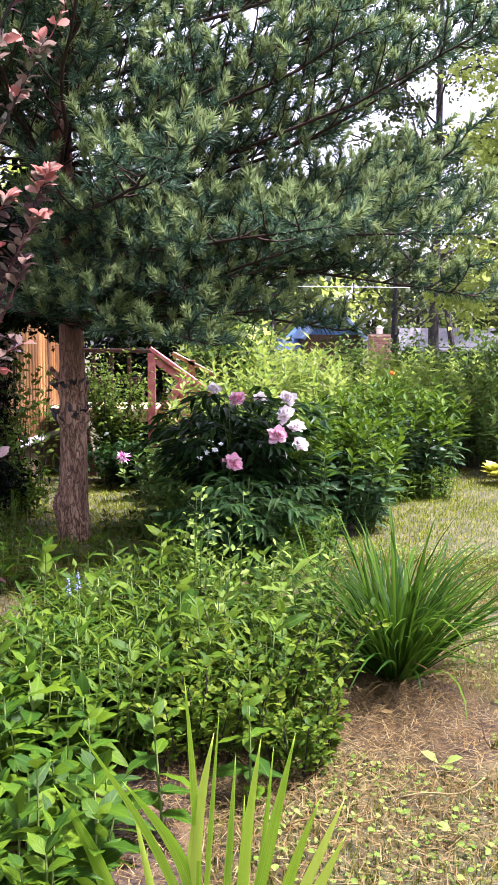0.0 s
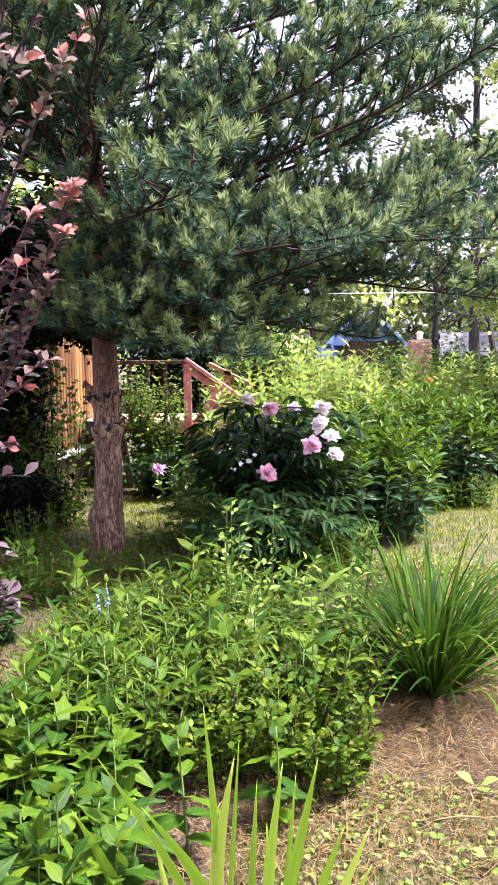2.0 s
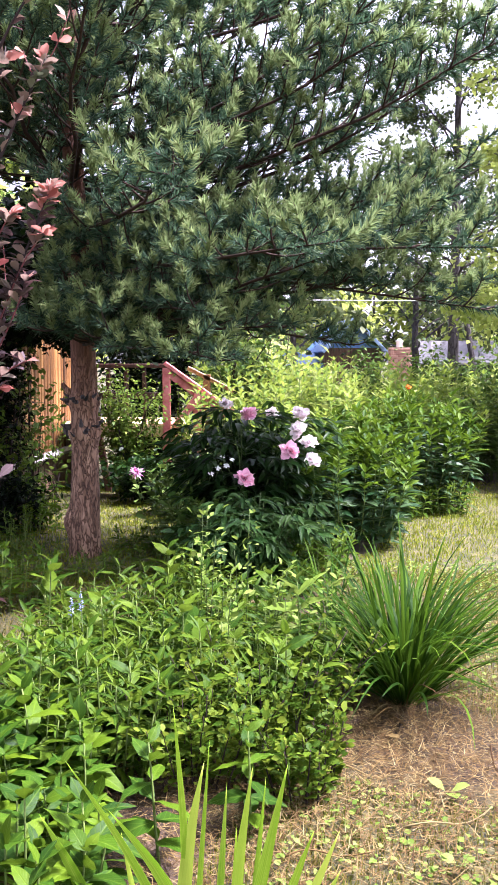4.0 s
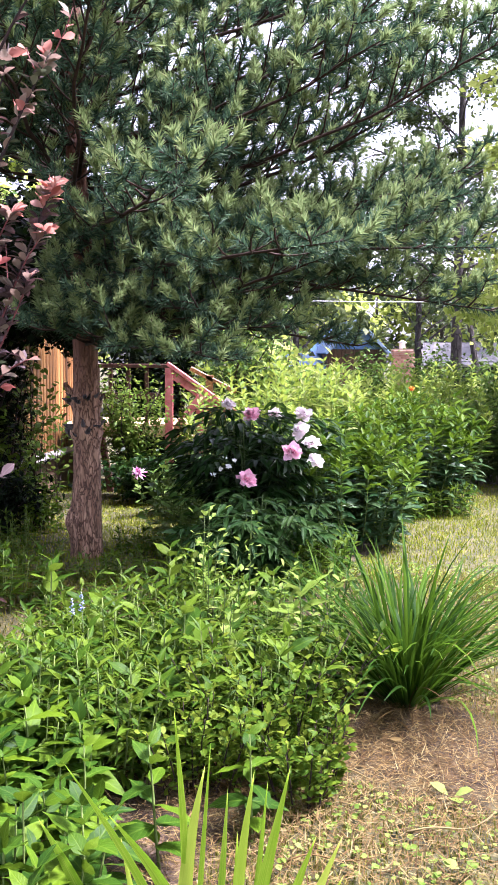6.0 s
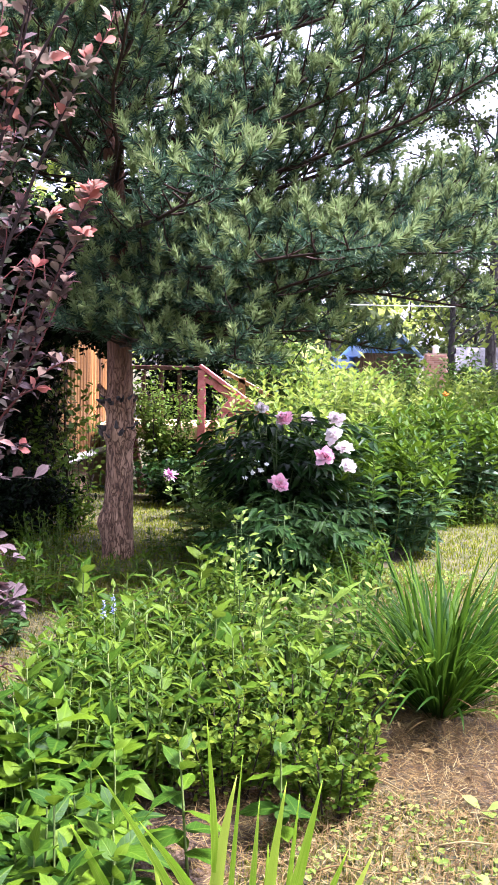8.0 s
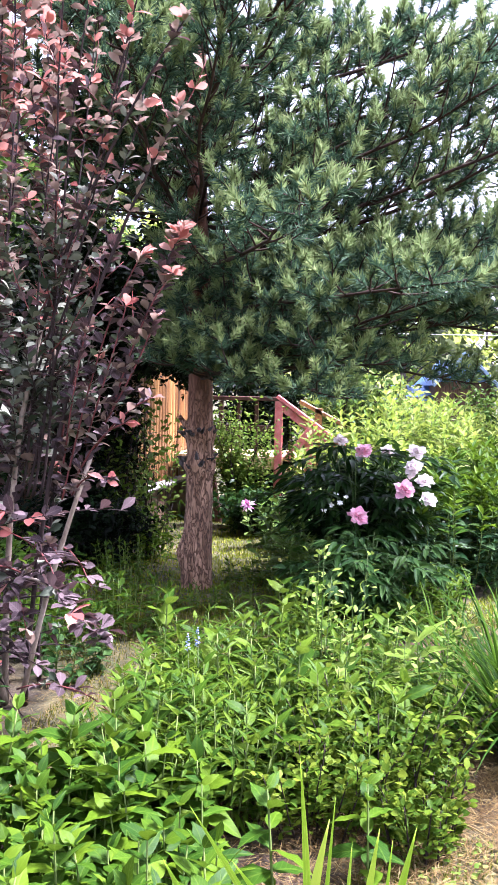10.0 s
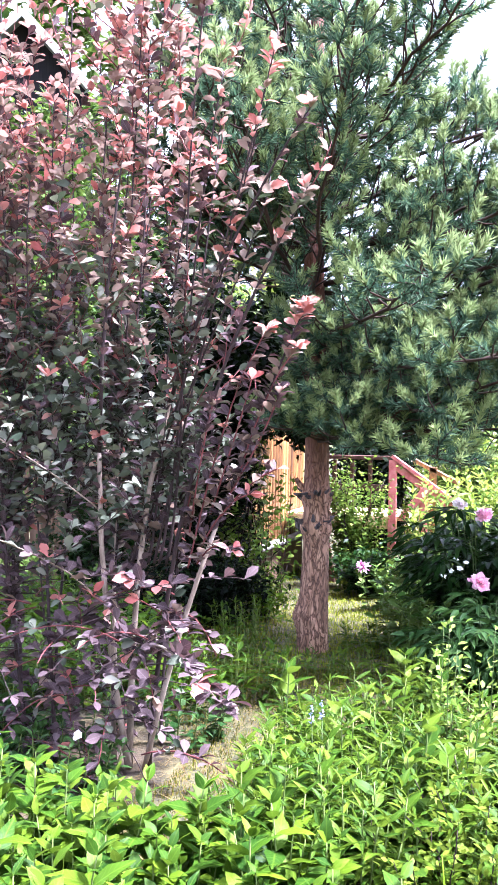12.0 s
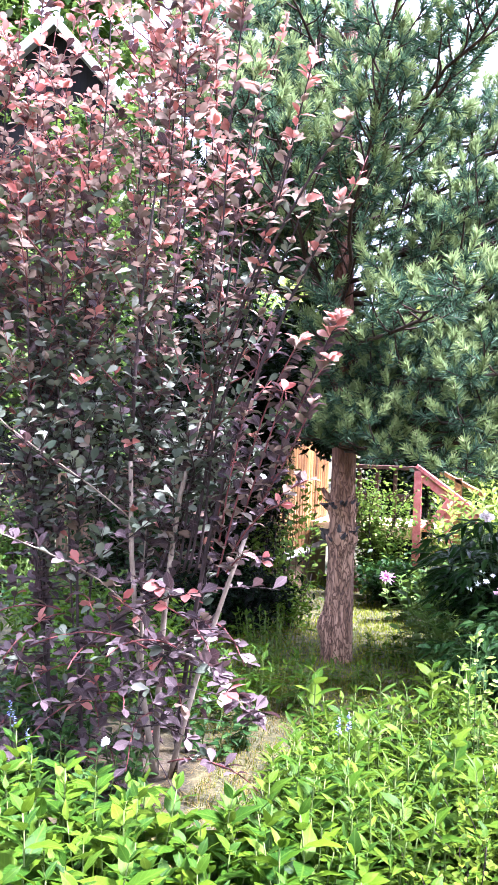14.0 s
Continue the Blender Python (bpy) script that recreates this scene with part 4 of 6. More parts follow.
def sword_clump(name, place, label, category, n, length, width, bends, tilt, material, r, group=""):
    root = thing(name, place, label, category, group)
    for i in range(n):
        az = rng.uniform(0, 360)
        u = math.sqrt(rng.uniform())
        m = pose(r * u * math.cos(radians(az)), r * u * math.sin(radians(az)), 0, -tilt * u * rng.uniform(0.6, 1.2), 0, az - 90) @ pose(0, 0, 0, 0, 0, rng.normal(0, 25))
        sword(length * rng.uniform(0.65, 1.08), width * rng.uniform(0.7, 1.2), rng.uniform(*bends) * (1 - 0.5 * u), material, root, m)
    return root


def iris_blade(base, tip, height, width, bow, back, material, parent):
    """A stiff blade seen on its flat, from its foot at base to its tip, bowed sideways and leaning away."""
    n, v, f, own = 14, [], [], []
    rows = np.linspace(0, 1, n)
    xs = base + (tip - base) * rows + bow * np.sin(np.pi * rows)
    zs = height * rows
    ys = back * rows ** 2
    dx, dz = np.gradient(xs), np.gradient(zs)
    for k, u in enumerate(rows):
        w = width / 2 * (0.85 + 0.25 * u) * (1 - max(0, (u - 0.35) / 0.65) ** 1.5)
        ln = math.hypot(dx[k], dz[k])
        cx, cz = dz[k] / ln, -dx[k] / ln
        v += [(xs[k] - w * cx, ys[k], zs[k] - w * cz), (xs[k], ys[k] - w * 0.25, zs[k]), (xs[k] + w * cx, ys[k], zs[k] + w * cz)]
        own += [(-1, u, 1), (0, u, 1), (1, u, 1)]
        if k:
            a = 3 * k
            f += [(a - 3, a - 2, a + 1), (a - 3, a + 1, a), (a - 2, a - 1, a + 2), (a - 2, a + 2, a + 1)]
    mass = Mass()
    mass.add(v, f, own)
    return part("blade", mass, material, parent)


iris = thing("iris", (-0.03, 2.12, 0), "iris clump with long light green sword leaves", "plant")
for x0, x1, z1, w, bow, back in ((-0.08, -0.11, 0.69, 0.019, 0.01, 0.0), (-0.07, -0.03, 0.60, 0.012, 0.0, 0.03), (-0.09, -0.04, 0.56, 0.031, -0.02, 0.0), (0.02, 0.07, 0.55, 0.025, -0.01, 0.0),
                                 (-0.02, 0.01, 0.50, 0.017, 0.0, 0.02), (-0.07, -0.36, 0.56, 0.021, 0.03, 0.0), (-0.08, -0.26, 0.44, 0.034, 0.06, 0.0), (-0.26, -0.42, 0.43, 0.035, 0.03, 0.0),
                                 (0.03, 0.15, 0.56, 0.027, 0.0, 0.0), (0.05, 0.10, 0.51, 0.014, 0.0, 0.04), (0.09, 0.21, 0.40, 0.025, -0.01, 0.0), (0.10, 0.27, 0.39, 0.025, 0.0, 0.02),
                                 (0.13, 0.27, 0.32, 0.027, 0.0, -0.02), (-0.24, -0.47, 0.28, 0.030, 0.05, 0.0), (0.0, 0.03, 0.38, 0.020, 0.01, 0.05), (-0.15, -0.24, 0.36, 0.018, 0.0, 0.05)):
    iris_blade(x0, x1, z1, w * 1.2, bow, back, M["iris"], iris)

rng = np.random.default_rng(107)
sword_clump("daylily", (0.65, 3.9, 0), "large arching clump of deep green daylily leaves", "plant", 340, 0.80, 0.0145, (0.3, 1.5), 50, M["daylily"], 0.055)
sword_clump("daylily", (0.65, 3.86, 0), "dry bent straw-coloured daylily leaves at the foot of the clump", "plant", 18, 0.34, 0.006, (0.8, 2.2), 80, M["straw"], 0.07)
sword_clump("daylily", (0.42, 4.9, 0), "thin outlying daylily leaves behind the clump", "plant", 26, 0.55, 0.012, (0.2, 1.2), 35, M["daylily"], 0.16)


def plantain(x, y, n, size):
    root = thing("plantain", (x, y, 0), "yellow-green plantain with a few round leaves in the straw", "plant")
    for k in range(n):
        az, el = 0.4 + k * 6.28 / n + rng.normal(0, 0.3), rng.uniform(0.25, 0.6)
        R = frames_of(turned(az, el)[None], np.array([0, 0, 1.0]) + 0.2 * rng.normal(0, 1, 3))[0]
        L = size * rng.uniform(0.8, 1.15)
        part("leaf", leaf_data(FORMS["round"], M["sprig"]), None, root, m=Matrix.Translation((0.01 * math.cos(az), 0.01 * math.sin(az), 0.03)) @ Matrix(R.tolist()).to_4x4() @ Matrix.Diagonal((L, L, L, 1)))


plantain(0.67, 3.05, 3, 0.062)
plantain(0.62, 2.62, 3, 0.05)


def dry_stalk(x, y, az, length, bend):
    """A pale fallen stalk, curved along the ground."""
    s = Mass()
    turns = az + np.linspace(0, bend, 12)
    pts = np.cumsum(np.stack([np.cos(turns), np.sin(turns), np.zeros(12)], 1) * length / 12, axis=0)
    s.tube(pts + (0, 0, 0.05) + np.stack([np.zeros(12), np.zeros(12), 0.012 * np.sin(np.linspace(0, 7, 12))], 1), np.linspace(0.0032, 0.0016, 12), 5)
    root = thing("dry_stalk", (x, y, 0), "pale dry stalk lying curved on the straw", "stalk", "fallen stalks")
    part("stalk", s, M["straw"], root)


for spec in ((0.45, 2.78, 0.0, 0.36, 0.7), (0.62, 3.5, 2.2, 0.3, -0.9), (0.28, 3.2, -0.6, 0.25, 0.5), (-0.2, 2.75, 1.2, 0.3, 0.6), (0.9, 3.4, -1.9, 0.3, 0.5), (0.1, 2.6, 0.4, 0.28, -0.6)):
    dry_stalk(*spec)
fallen = thing("fallen_leaf", (0.56, 3.42, 0.05), "curled dry orange-brown leaf on the straw", "leaf")
part("blade", leaf_data(FORMS["near2"], M["straw"]), None, fallen, m=Matrix.Rotation(0.6, 4, "Z") @ Matrix.Diagonal((0.09, 0.09, 0.09, 1)))


# ---- peonies and the plants round them ----
def flower(name, place, label, material, size, heart=None, layers=5, group="", stalk=0.25, form="round", around=9):
    root = thing(name, place, label, "flower", group)
    root.matrix_basis = pose(*place, 38, 0, rng.uniform(-25, 25))
    s = Mass()
    s.tube([(0, 0.06, -stalk), (0, 0.02, -stalk * 0.5), (0, 0, 0)], [0.004, 0.0035, 0.004], 5)
    part("stalk", s, M["stem"], root)
    petal = leaf_data(FORMS[form], material)
    for k in range(layers):
        n = around + 2 * (k % 2)
        for i in range(n):
            el = radians(4 + 19 * k + rng.normal(0, 13))
            az = 2 * np.pi * (i + 0.5 * k) / n + rng.normal(0, 0.15)
            D = np.array([[math.cos(el) * math.cos(az), math.cos(el) * math.sin(az), math.sin(el)]])
            R = frames_of(D, np.array([0, 0, 1.0]) + 0.3 * rng.normal(0, 1, 3))[0]
            L = size * (1 - 0.11 * k) * rng.uniform(0.75, 1.15)
            part("petal", petal, None, root, m=Matrix.Translation((0, 0, 0.004 * k)) @ Matrix(R.tolist()).to_4x4() @ Matrix.Diagonal((L * 1.1, L, L, 1)))
    if heart:
        h = Mass()
        P = rng.normal(0, size * 0.12, (30, 3)) + (0, 0, size * 0.2)
        h.scatter(SMALL, P, frames_of(rng.normal(0, 1, (30, 3)) + (0, 0, 1.5), rng.normal(0, 1, (30, 3))), np.full(30, size * 0.3))
        part("heart", h, heart, root, kind="stuff")
    return root


def peony_bush(name, place, label, height, radius, n_stems, leaf, material):
    """Stems fanning from the foot, each with several compound leaves of pointed leaflets."""
    root = thing(name, place, label, "shrub")
    foliage = Mass()
    for i in range(n_stems):
        az, tilt = rng.uniform(0, 2 * np.pi), 0.72 * math.sqrt(rng.uniform())
        line = arc((0.05 * math.cos(az), 0.05 * math.sin(az), 0), az, np.pi / 2 - tilt * radius / height * 1.1, height * rng.uniform(0.75, 1.0), -0.35 * tilt, 6, 0.1)
        s = Mass()
        s.tube(line, np.linspace(0.006, 0.003, 7), 5)
        part("stem", s, M["stem"], root)
        for u in np.linspace(0.3, 0.98, 9):
            p, d = along(line, [u])
            a = rng.uniform(0, 2 * np.pi)
            rachis = arc(p[0], a, rng.normal(0.35, 0.25), leaf * 1.9, -0.7, 4)
            for v, side in ((0.45, 1), (0.45, -1), (0.7, 1.0), (0.7, -1.0), (0.95, 0.45), (0.95, -0.45), (0.99, 0.0)):
                q, e = along(rachis, [v])
                b = math.atan2(e[0][1], e[0][0]) + side * 0.85
                el = rng.normal(-0.12, 0.22)
                D = np.array([[math.cos(el) * math.cos(b), math.cos(el) * math.sin(b), math.sin(el)]])
                foliage.scatter(LANCE, q, frames_of(D, np.array([0, 0, 1.0]) + 0.3 * rng.normal(0, 1, 3)), np.array([leaf * rng.uniform(0.8, 1.25)]))
    part("foliage", foliage, material, root, kind="stuff")
    return root


rng = np.random.default_rng(108)
peony_bush("peony_bush", (-0.12, 7.05, 0), "tall dark green peony bush in bloom", 1.12, 0.55, 40, 0.14, M["peony"])
peony_bush("young_peony", (-0.08, 6.05, 0), "low grey-green peony with pointed leaflets", 0.6, 0.5, 30, 0.115, M["young_peony"])
BLOOMS = ((-0.27, 6.75, 1.13, "blush", 0.06), (-0.10, 6.75, 1.06, "pink", 0.075), (0.08, 6.8, 1.06, "blush", 0.065), (0.28, 6.75, 1.06, "blush", 0.075), (0.27, 6.68, 0.95, "blush", 0.08),
          (0.34, 6.66, 0.86, "blush", 0.075), (0.20, 6.58, 0.80, "pink", 0.09), (0.37, 6.62, 0.74, "blush", 0.065), (-0.12, 6.42, 0.62, "pink", 0.085))
for x, y, z, kind, size in BLOOMS:
    flower("peony_flower", (x, y, z), "double pink peony flower" if kind == "pink" else "blush-white double peony flower", M[kind], size * 1.05, M["crimson"] if kind == "pink" else M["pink"], 6, "peony flowers", 0.25, "petal", 11)
for x, z in ((-0.36, 0.66), (-0.31, 0.70), (-0.28, 0.78), (-0.21, 0.76), (-0.25, 0.72)):
    flower("white_flower", (x, 6.45, z), "small white flower in front of the peony", M["white"], 0.024, None, 2, "white flowers", 0.15, "oval", 5)


def clump(name, label, x, y, n, r, height, leaf, nodes, material, form=("lance", "narrow"), group="", top=None):
    """A dense stand of stems in one root, each stem with its leaves joined."""
    root = thing(name, (x, y, 0), label, "plant", group)
    foliage, crest, stems = Mass(), Mass(), Mass()
    for i in range(n):
        a, q = rng.uniform(0, 2 * np.pi), r * math.sqrt(rng.uniform())
        h = height * (1.0 - 0.25 * (q / r) ** 2) * rng.uniform(0.82, 1.06)
        line = arc((q * math.cos(a), q * math.sin(a), 0), a, np.pi / 2 - 0.28 * q / r - rng.uniform(0, 0.1), h, 0.05, 6, 0.2)
        stems.tube(line, np.linspace(0.005, 0.0025, 7), 4)
        for k, u in enumerate(np.linspace(0.12, 1.0, nodes)):
            p, d = along(line, [u])
            m = 3 if u > 0.9 else 2
            az = k * 1.571 + np.arange(m) * 2 * np.pi / m + rng.normal(0, 0.3, m)
            el = -0.1 + 0.95 * u ** 2 + rng.normal(0, 0.15, m)
            D = np.stack([np.cos(el) * np.cos(az), np.cos(el) * np.sin(az), np.sin(el)], 1)
            L = leaf * (0.6 + 0.55 * math.sin(np.pi * min(1, u * 0.8 + 0.1))) * rng.uniform(0.75, 1.2, m)
            # Upper leaves go to the paler top material: light from above as colour.
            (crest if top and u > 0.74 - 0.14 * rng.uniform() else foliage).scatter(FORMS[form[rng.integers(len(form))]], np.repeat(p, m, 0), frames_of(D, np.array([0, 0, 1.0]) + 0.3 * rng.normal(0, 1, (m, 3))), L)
    part("stalk_thicket", stems, M["herb_stem"], root, kind="stuff")
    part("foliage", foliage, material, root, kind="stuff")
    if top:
        part("crest", crest, top, root, "top leaves in a paler colour, as if lit from above", kind="stuff")
    return root


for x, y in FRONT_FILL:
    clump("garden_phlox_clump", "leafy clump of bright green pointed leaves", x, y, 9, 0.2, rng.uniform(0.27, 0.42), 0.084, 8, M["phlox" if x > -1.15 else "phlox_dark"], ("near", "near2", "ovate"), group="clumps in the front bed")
for x, y in MIDDLE_FILL:
    clump("bed_plant_clump", "bushy clump of mid-green narrow leaves", x, y, 11, 0.16, 0.40, 0.09, 8, M["phlox_dark"], ("lance", "narrow"), group="clumps in the middle of the bed")
rng = np.random.default_rng(109)
# Darker foliage under paler tops: the stands' light and shade set by material.
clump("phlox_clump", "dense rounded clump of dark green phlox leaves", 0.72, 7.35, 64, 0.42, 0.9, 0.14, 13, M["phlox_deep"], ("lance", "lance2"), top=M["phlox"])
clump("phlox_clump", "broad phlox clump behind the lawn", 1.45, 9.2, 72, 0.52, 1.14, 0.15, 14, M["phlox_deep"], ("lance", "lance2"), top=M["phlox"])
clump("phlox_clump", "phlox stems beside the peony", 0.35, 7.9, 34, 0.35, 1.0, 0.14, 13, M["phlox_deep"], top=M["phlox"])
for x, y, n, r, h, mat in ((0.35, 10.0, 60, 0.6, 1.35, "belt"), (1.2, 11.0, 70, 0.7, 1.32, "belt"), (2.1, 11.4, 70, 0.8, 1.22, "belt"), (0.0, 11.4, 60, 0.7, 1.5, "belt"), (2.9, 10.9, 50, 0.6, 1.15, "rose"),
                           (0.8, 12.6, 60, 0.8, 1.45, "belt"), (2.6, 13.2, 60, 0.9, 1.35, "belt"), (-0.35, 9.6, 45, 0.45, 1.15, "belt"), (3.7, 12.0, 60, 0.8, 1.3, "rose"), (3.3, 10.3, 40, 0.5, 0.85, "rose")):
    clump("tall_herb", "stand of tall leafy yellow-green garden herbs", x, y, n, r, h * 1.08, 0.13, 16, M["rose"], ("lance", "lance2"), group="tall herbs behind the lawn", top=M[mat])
for x, y, n, r, h in ((-0.55, 6.6, 22, 0.22, 0.5), (-0.62, 7.2, 24, 0.25, 0.6), (-0.45, 7.7, 24, 0.25, 0.75), (-0.85, 8.6, 30, 0.4, 0.45), (-0.5, 8.6, 30, 0.3, 0.6)):
    clump("weed_clump", "loose green weeds beside the peony", x, y, n, r, h, 0.09, 8, M["rose"], ("lance", "oval"), group="weeds round the pine")
for x, y, n, r, h in ((0.42, 6.5, 18, 0.2, 0.28), (0.15, 5.75, 18, 0.2, 0.22), (0.3, 6.1, 18, 0.2, 0.22), (-0.4, 5.6, 16, 0.22, 0.3), (1.3, 8.5, 18, 0.25, 0.3), (1.75, 8.7, 18, 0.25, 0.3)):
    clump("weed_clump", "low leafy weeds at the edge of the lawn", x, y, n, r, h, 0.085, 7, M["phlox_dark"], ("lance", "lance2"), group="weeds by the lawn")
for x, y, n, r, h in ((-0.75, 6.1, 18, 0.25, 0.18), (-1.15, 6.05, 14, 0.2, 0.16), (-1.75, 6.3, 16, 0.3, 0.22), (-1.55, 5.6, 14, 0.25, 0.2), (-1.9, 6.9, 20, 0.3, 0.3), (-0.95, 6.8, 16, 0.2, 0.2)):
    clump("weed_clump", "low green weeds under the pine", x, y, n, r, h, 0.08, 5, M["phlox_dark"], ("lance", "narrow"), group="weeds round the pine")


for x, y, n, r, h in ((-2.3, 3.75, 20, 0.28, 0.26), (-1.9, 3.7, 20, 0.28, 0.24), (-2.65, 3.6, 18, 0.25, 0.3), (-2.1, 4.2, 18, 0.3, 0.24), (-2.5, 4.3, 18, 0.3, 0.3), (-1.7, 4.6, 18, 0.3, 0.25)):
    clump("weed_clump", "low green weeds under the barberry", x, y, n, r, h, 0.07, 6, M["young_peony"], ("lance", "oval"), group="weeds under the barberry")

for x, y, n, r, h in ((-3.0, 5.7, 24, 0.4, 0.4), (-3.3, 6.4, 26, 0.45, 0.45), (-3.8, 7.0, 26, 0.45, 0.5), (-3.1, 7.1, 24, 0.4, 0.45), (-4.3, 7.3, 24, 0.45, 0.5), (-2.7, 6.4, 20, 0.35, 0.35), (-2.8, 5.0, 20, 0.35, 0.35)):
    clump("weed_clump", "green weeds in front of the board fence", x, y, n, r, h, 0.08, 7, M["phlox_deep"], ("lance", "oval"), group="weeds by the fence", top=M["rose"])


# ---- barberry ----
def barberry():
    root = thing("barberry_bush", (-1.78, 4.15, 0), "tall purple-leaved barberry with reddening upper shoots", "shrub")
    bx, by = -1.78, 4.15
    lines = []

    def local(*pts):
        return np.array([(x - bx, y - by, z) for x, y, z in pts])

    def smooth(pts, n=12):
        pts = np.asarray(pts, float)
        t = np.linspace(0, len(pts) - 1, n)
        for _ in range(2):
            mid = (pts[1:] + pts[:-1]) / 2
            pts = np.concatenate([pts[:1], mid, pts[-1:]])
        t = np.linspace(0, len(pts) - 1.001, n)
        i = t.astype(int)
        return pts[i] + (pts[i + 1] - pts[i]) * (t - i)[:, None]

    # old pale stems and the long shoots that they carry
    lines.append((smooth(local((-1.62, 4.1, 0), (-1.45, 3.95, 0.6), (-1.24, 3.9, 1.2), (-1.1, 3.9, 1.48), (-1.0, 3.9, 1.82), (-0.83, 3.9, 2.18)), 14), 0.016, "spray"))
    lines.append((smooth(local((-1.70, 4.1, 0), (-1.73, 3.95, 0.45), (-1.84, 3.9, 1.3), (-1.8, 3.9, 2.1), (-1.7, 3.9, 2.9))), 0.020, "pale"))
    lines.append((smooth(local((-1.72, 4.15, 0), (-1.66, 4.0, 0.9), (-1.58, 3.95, 1.5), (-1.3, 3.8, 2.3), (-0.76, 3.6, 2.92))), 0.019, "pale"))
    lines.append((smooth(local((-1.6, 4.1, 0), (-1.5, 3.95, 1.0), (-1.25, 3.85, 1.9), (-0.95, 3.75, 2.35), (-0.8, 3.7, 2.62))), 0.014, "dark"))
    lines.append((smooth(local((-1.66, 4.1, 0.5), (-1.48, 3.75, 0.78), (-1.24, 3.6, 0.68), (-1.04, 3.5, 0.50))), 0.008, "pale"))
    lines.append((smooth(local((-1.7, 4.0, 0.7), (-1.85, 3.65, 1.12), (-2.1, 3.45, 1.12), (-2.4, 3.3, 1.3))), 0.0045, "pale"))
    lines.append((smooth(local((-1.8, 4.0, 1.2), (-1.9, 3.6, 1.5), (-2.12, 3.4, 1.55), (-2.3, 3.3, 1.85))), 0.004, "pale"))
    # an arching spray that stands free of the bush
    for a, b, c, tip in (((-1.36, 3.92, 1.0), (-1.24, 3.9, 1.5), (-1.15, 3.9, 1.86), (-1.0, 3.9, 2.07)), ((-1.38, 3.95, 1.25), (-1.27, 3.9, 1.72), (-1.21, 3.9, 1.92), (-1.13, 3.9, 2.1)),
                         ((-1.13, 3.9, 1.4), (-1.04, 3.88, 1.7), (-0.96, 3.88, 1.88), (-0.86, 3.88, 1.99)), ((-1.17, 3.9, 1.33), (-1.06, 3.86, 1.5), (-0.98, 3.86, 1.66), (-0.93, 3.86, 1.8)),
                         ((-1.22, 3.92, 1.22), (-1.1, 3.84, 1.37), (-1.0, 3.82, 1.43), (-0.93, 3.82, 1.46)), ((-1.3, 3.93, 1.1), (-1.2, 3.85, 1.26), (-1.12, 3.82, 1.33), (-1.04, 3.8, 1.35)),
                         ((-1.25, 3.9, 1.25), (-1.17, 3.87, 1.5), (-1.1, 3.86, 1.68), (-1.06, 3.86, 1.86)), ((-1.32, 3.93, 1.02), (-1.24, 3.86, 1.12), (-1.18, 3.82, 1.14), (-1.12, 3.8, 1.1)),
                         ((-1.36, 3.93, 1.15), (-1.3, 3.85, 1.4), (-1.26, 3.82, 1.6), (-1.22, 3.82, 1.75))):
        lines.append((smooth(local(a, b, c, tip)), 0.0048, "spray"))
    for tip in ((-0.91, 3.6, 3.22), (-1.0, 3.7, 2.95), (-1.2, 3.6, 3.5), (-0.98, 3.8, 2.7), (-1.15, 3.65, 3.1), (-1.3, 3.8, 2.9)):
        x0 = rng.uniform(-1.75, -1.5)
        lines.append((smooth(local((x0 + 0.05, 4.0, 1.0), (x0 + 0.14, 3.97, 1.35), ((x0 + tip[0]) / 2 - 0.02, 3.9, 2.0), (tip[0] - 0.1, tip[1], tip[2] - 0.5), tip)), 0.007, "dark"))
    bases = []
    for k in range(10):
        x0, y0 = -1.6 - 1.3 * (k + 0.5) / 10, rng.uniform(3.95, 4.5)
        dx = rng.normal(0, 0.06) + (x0 + 2.1) * 0.08
        base = smooth(local((x0, y0, 0), (x0 + dx * 0.4 + rng.normal(0, 0.03), y0 - 0.03, 0.5), (x0 + dx, y0 - 0.05, 1.0), (x0 + dx * 1.6, y0 + rng.normal(0, 0.06), 1.7)), 10)
        bases.append(base)
        lines.append((base, rng.uniform(0.010, 0.016), "dark"))
    for i in range(54):
        p, d = along(bases[i % 10], [rng.uniform(0.38, 0.95)])
        p = p[0]
        wx = p[0] + bx
        h = rng.uniform(2.7, 4.2) if i % 3 else rng.uniform(1.6, 2.4)
        tilt = rng.normal(0.0, 0.13) + (wx + 2.05) * 0.22
        mid1, mid2 = p[2] + (h - p[2]) * 0.35, p[2] + (h - p[2]) * 0.7
        w = rng.normal(0, 0.06, 3)
        pts = [p, (p[0] + tilt * 0.35 + w[0], p[1] + w[1], mid1), (p[0] + tilt * 0.75 + w[2], p[1] + rng.normal(0, 0.1), mid2), (p[0] + tilt * 1.2, p[1] + rng.normal(0, 0.18), h)]
        lines.append((smooth(pts, 12), rng.uniform(0.004, 0.007), "shoot"))
    for i in range(34):
        x0, az = rng.uniform(-2.6, -1.45), rng.uniform(-2.9, -0.2)
        p = arc((x0 - bx, rng.uniform(-0.4, 0.0), rng.uniform(0.12, 0.85)), az, rng.uniform(0.1, 0.6), rng.uniform(0.3, 0.6), -1.0, 8, 0.1)
        lines.append((p, 0.004, "red"))
    low_tip = lines[4][0]
    kinds = {"purple": Mass(), "red_tip": Mass(), "rosy_leaf": Mass(), "shade_leaf": Mass()}
    singles = 0
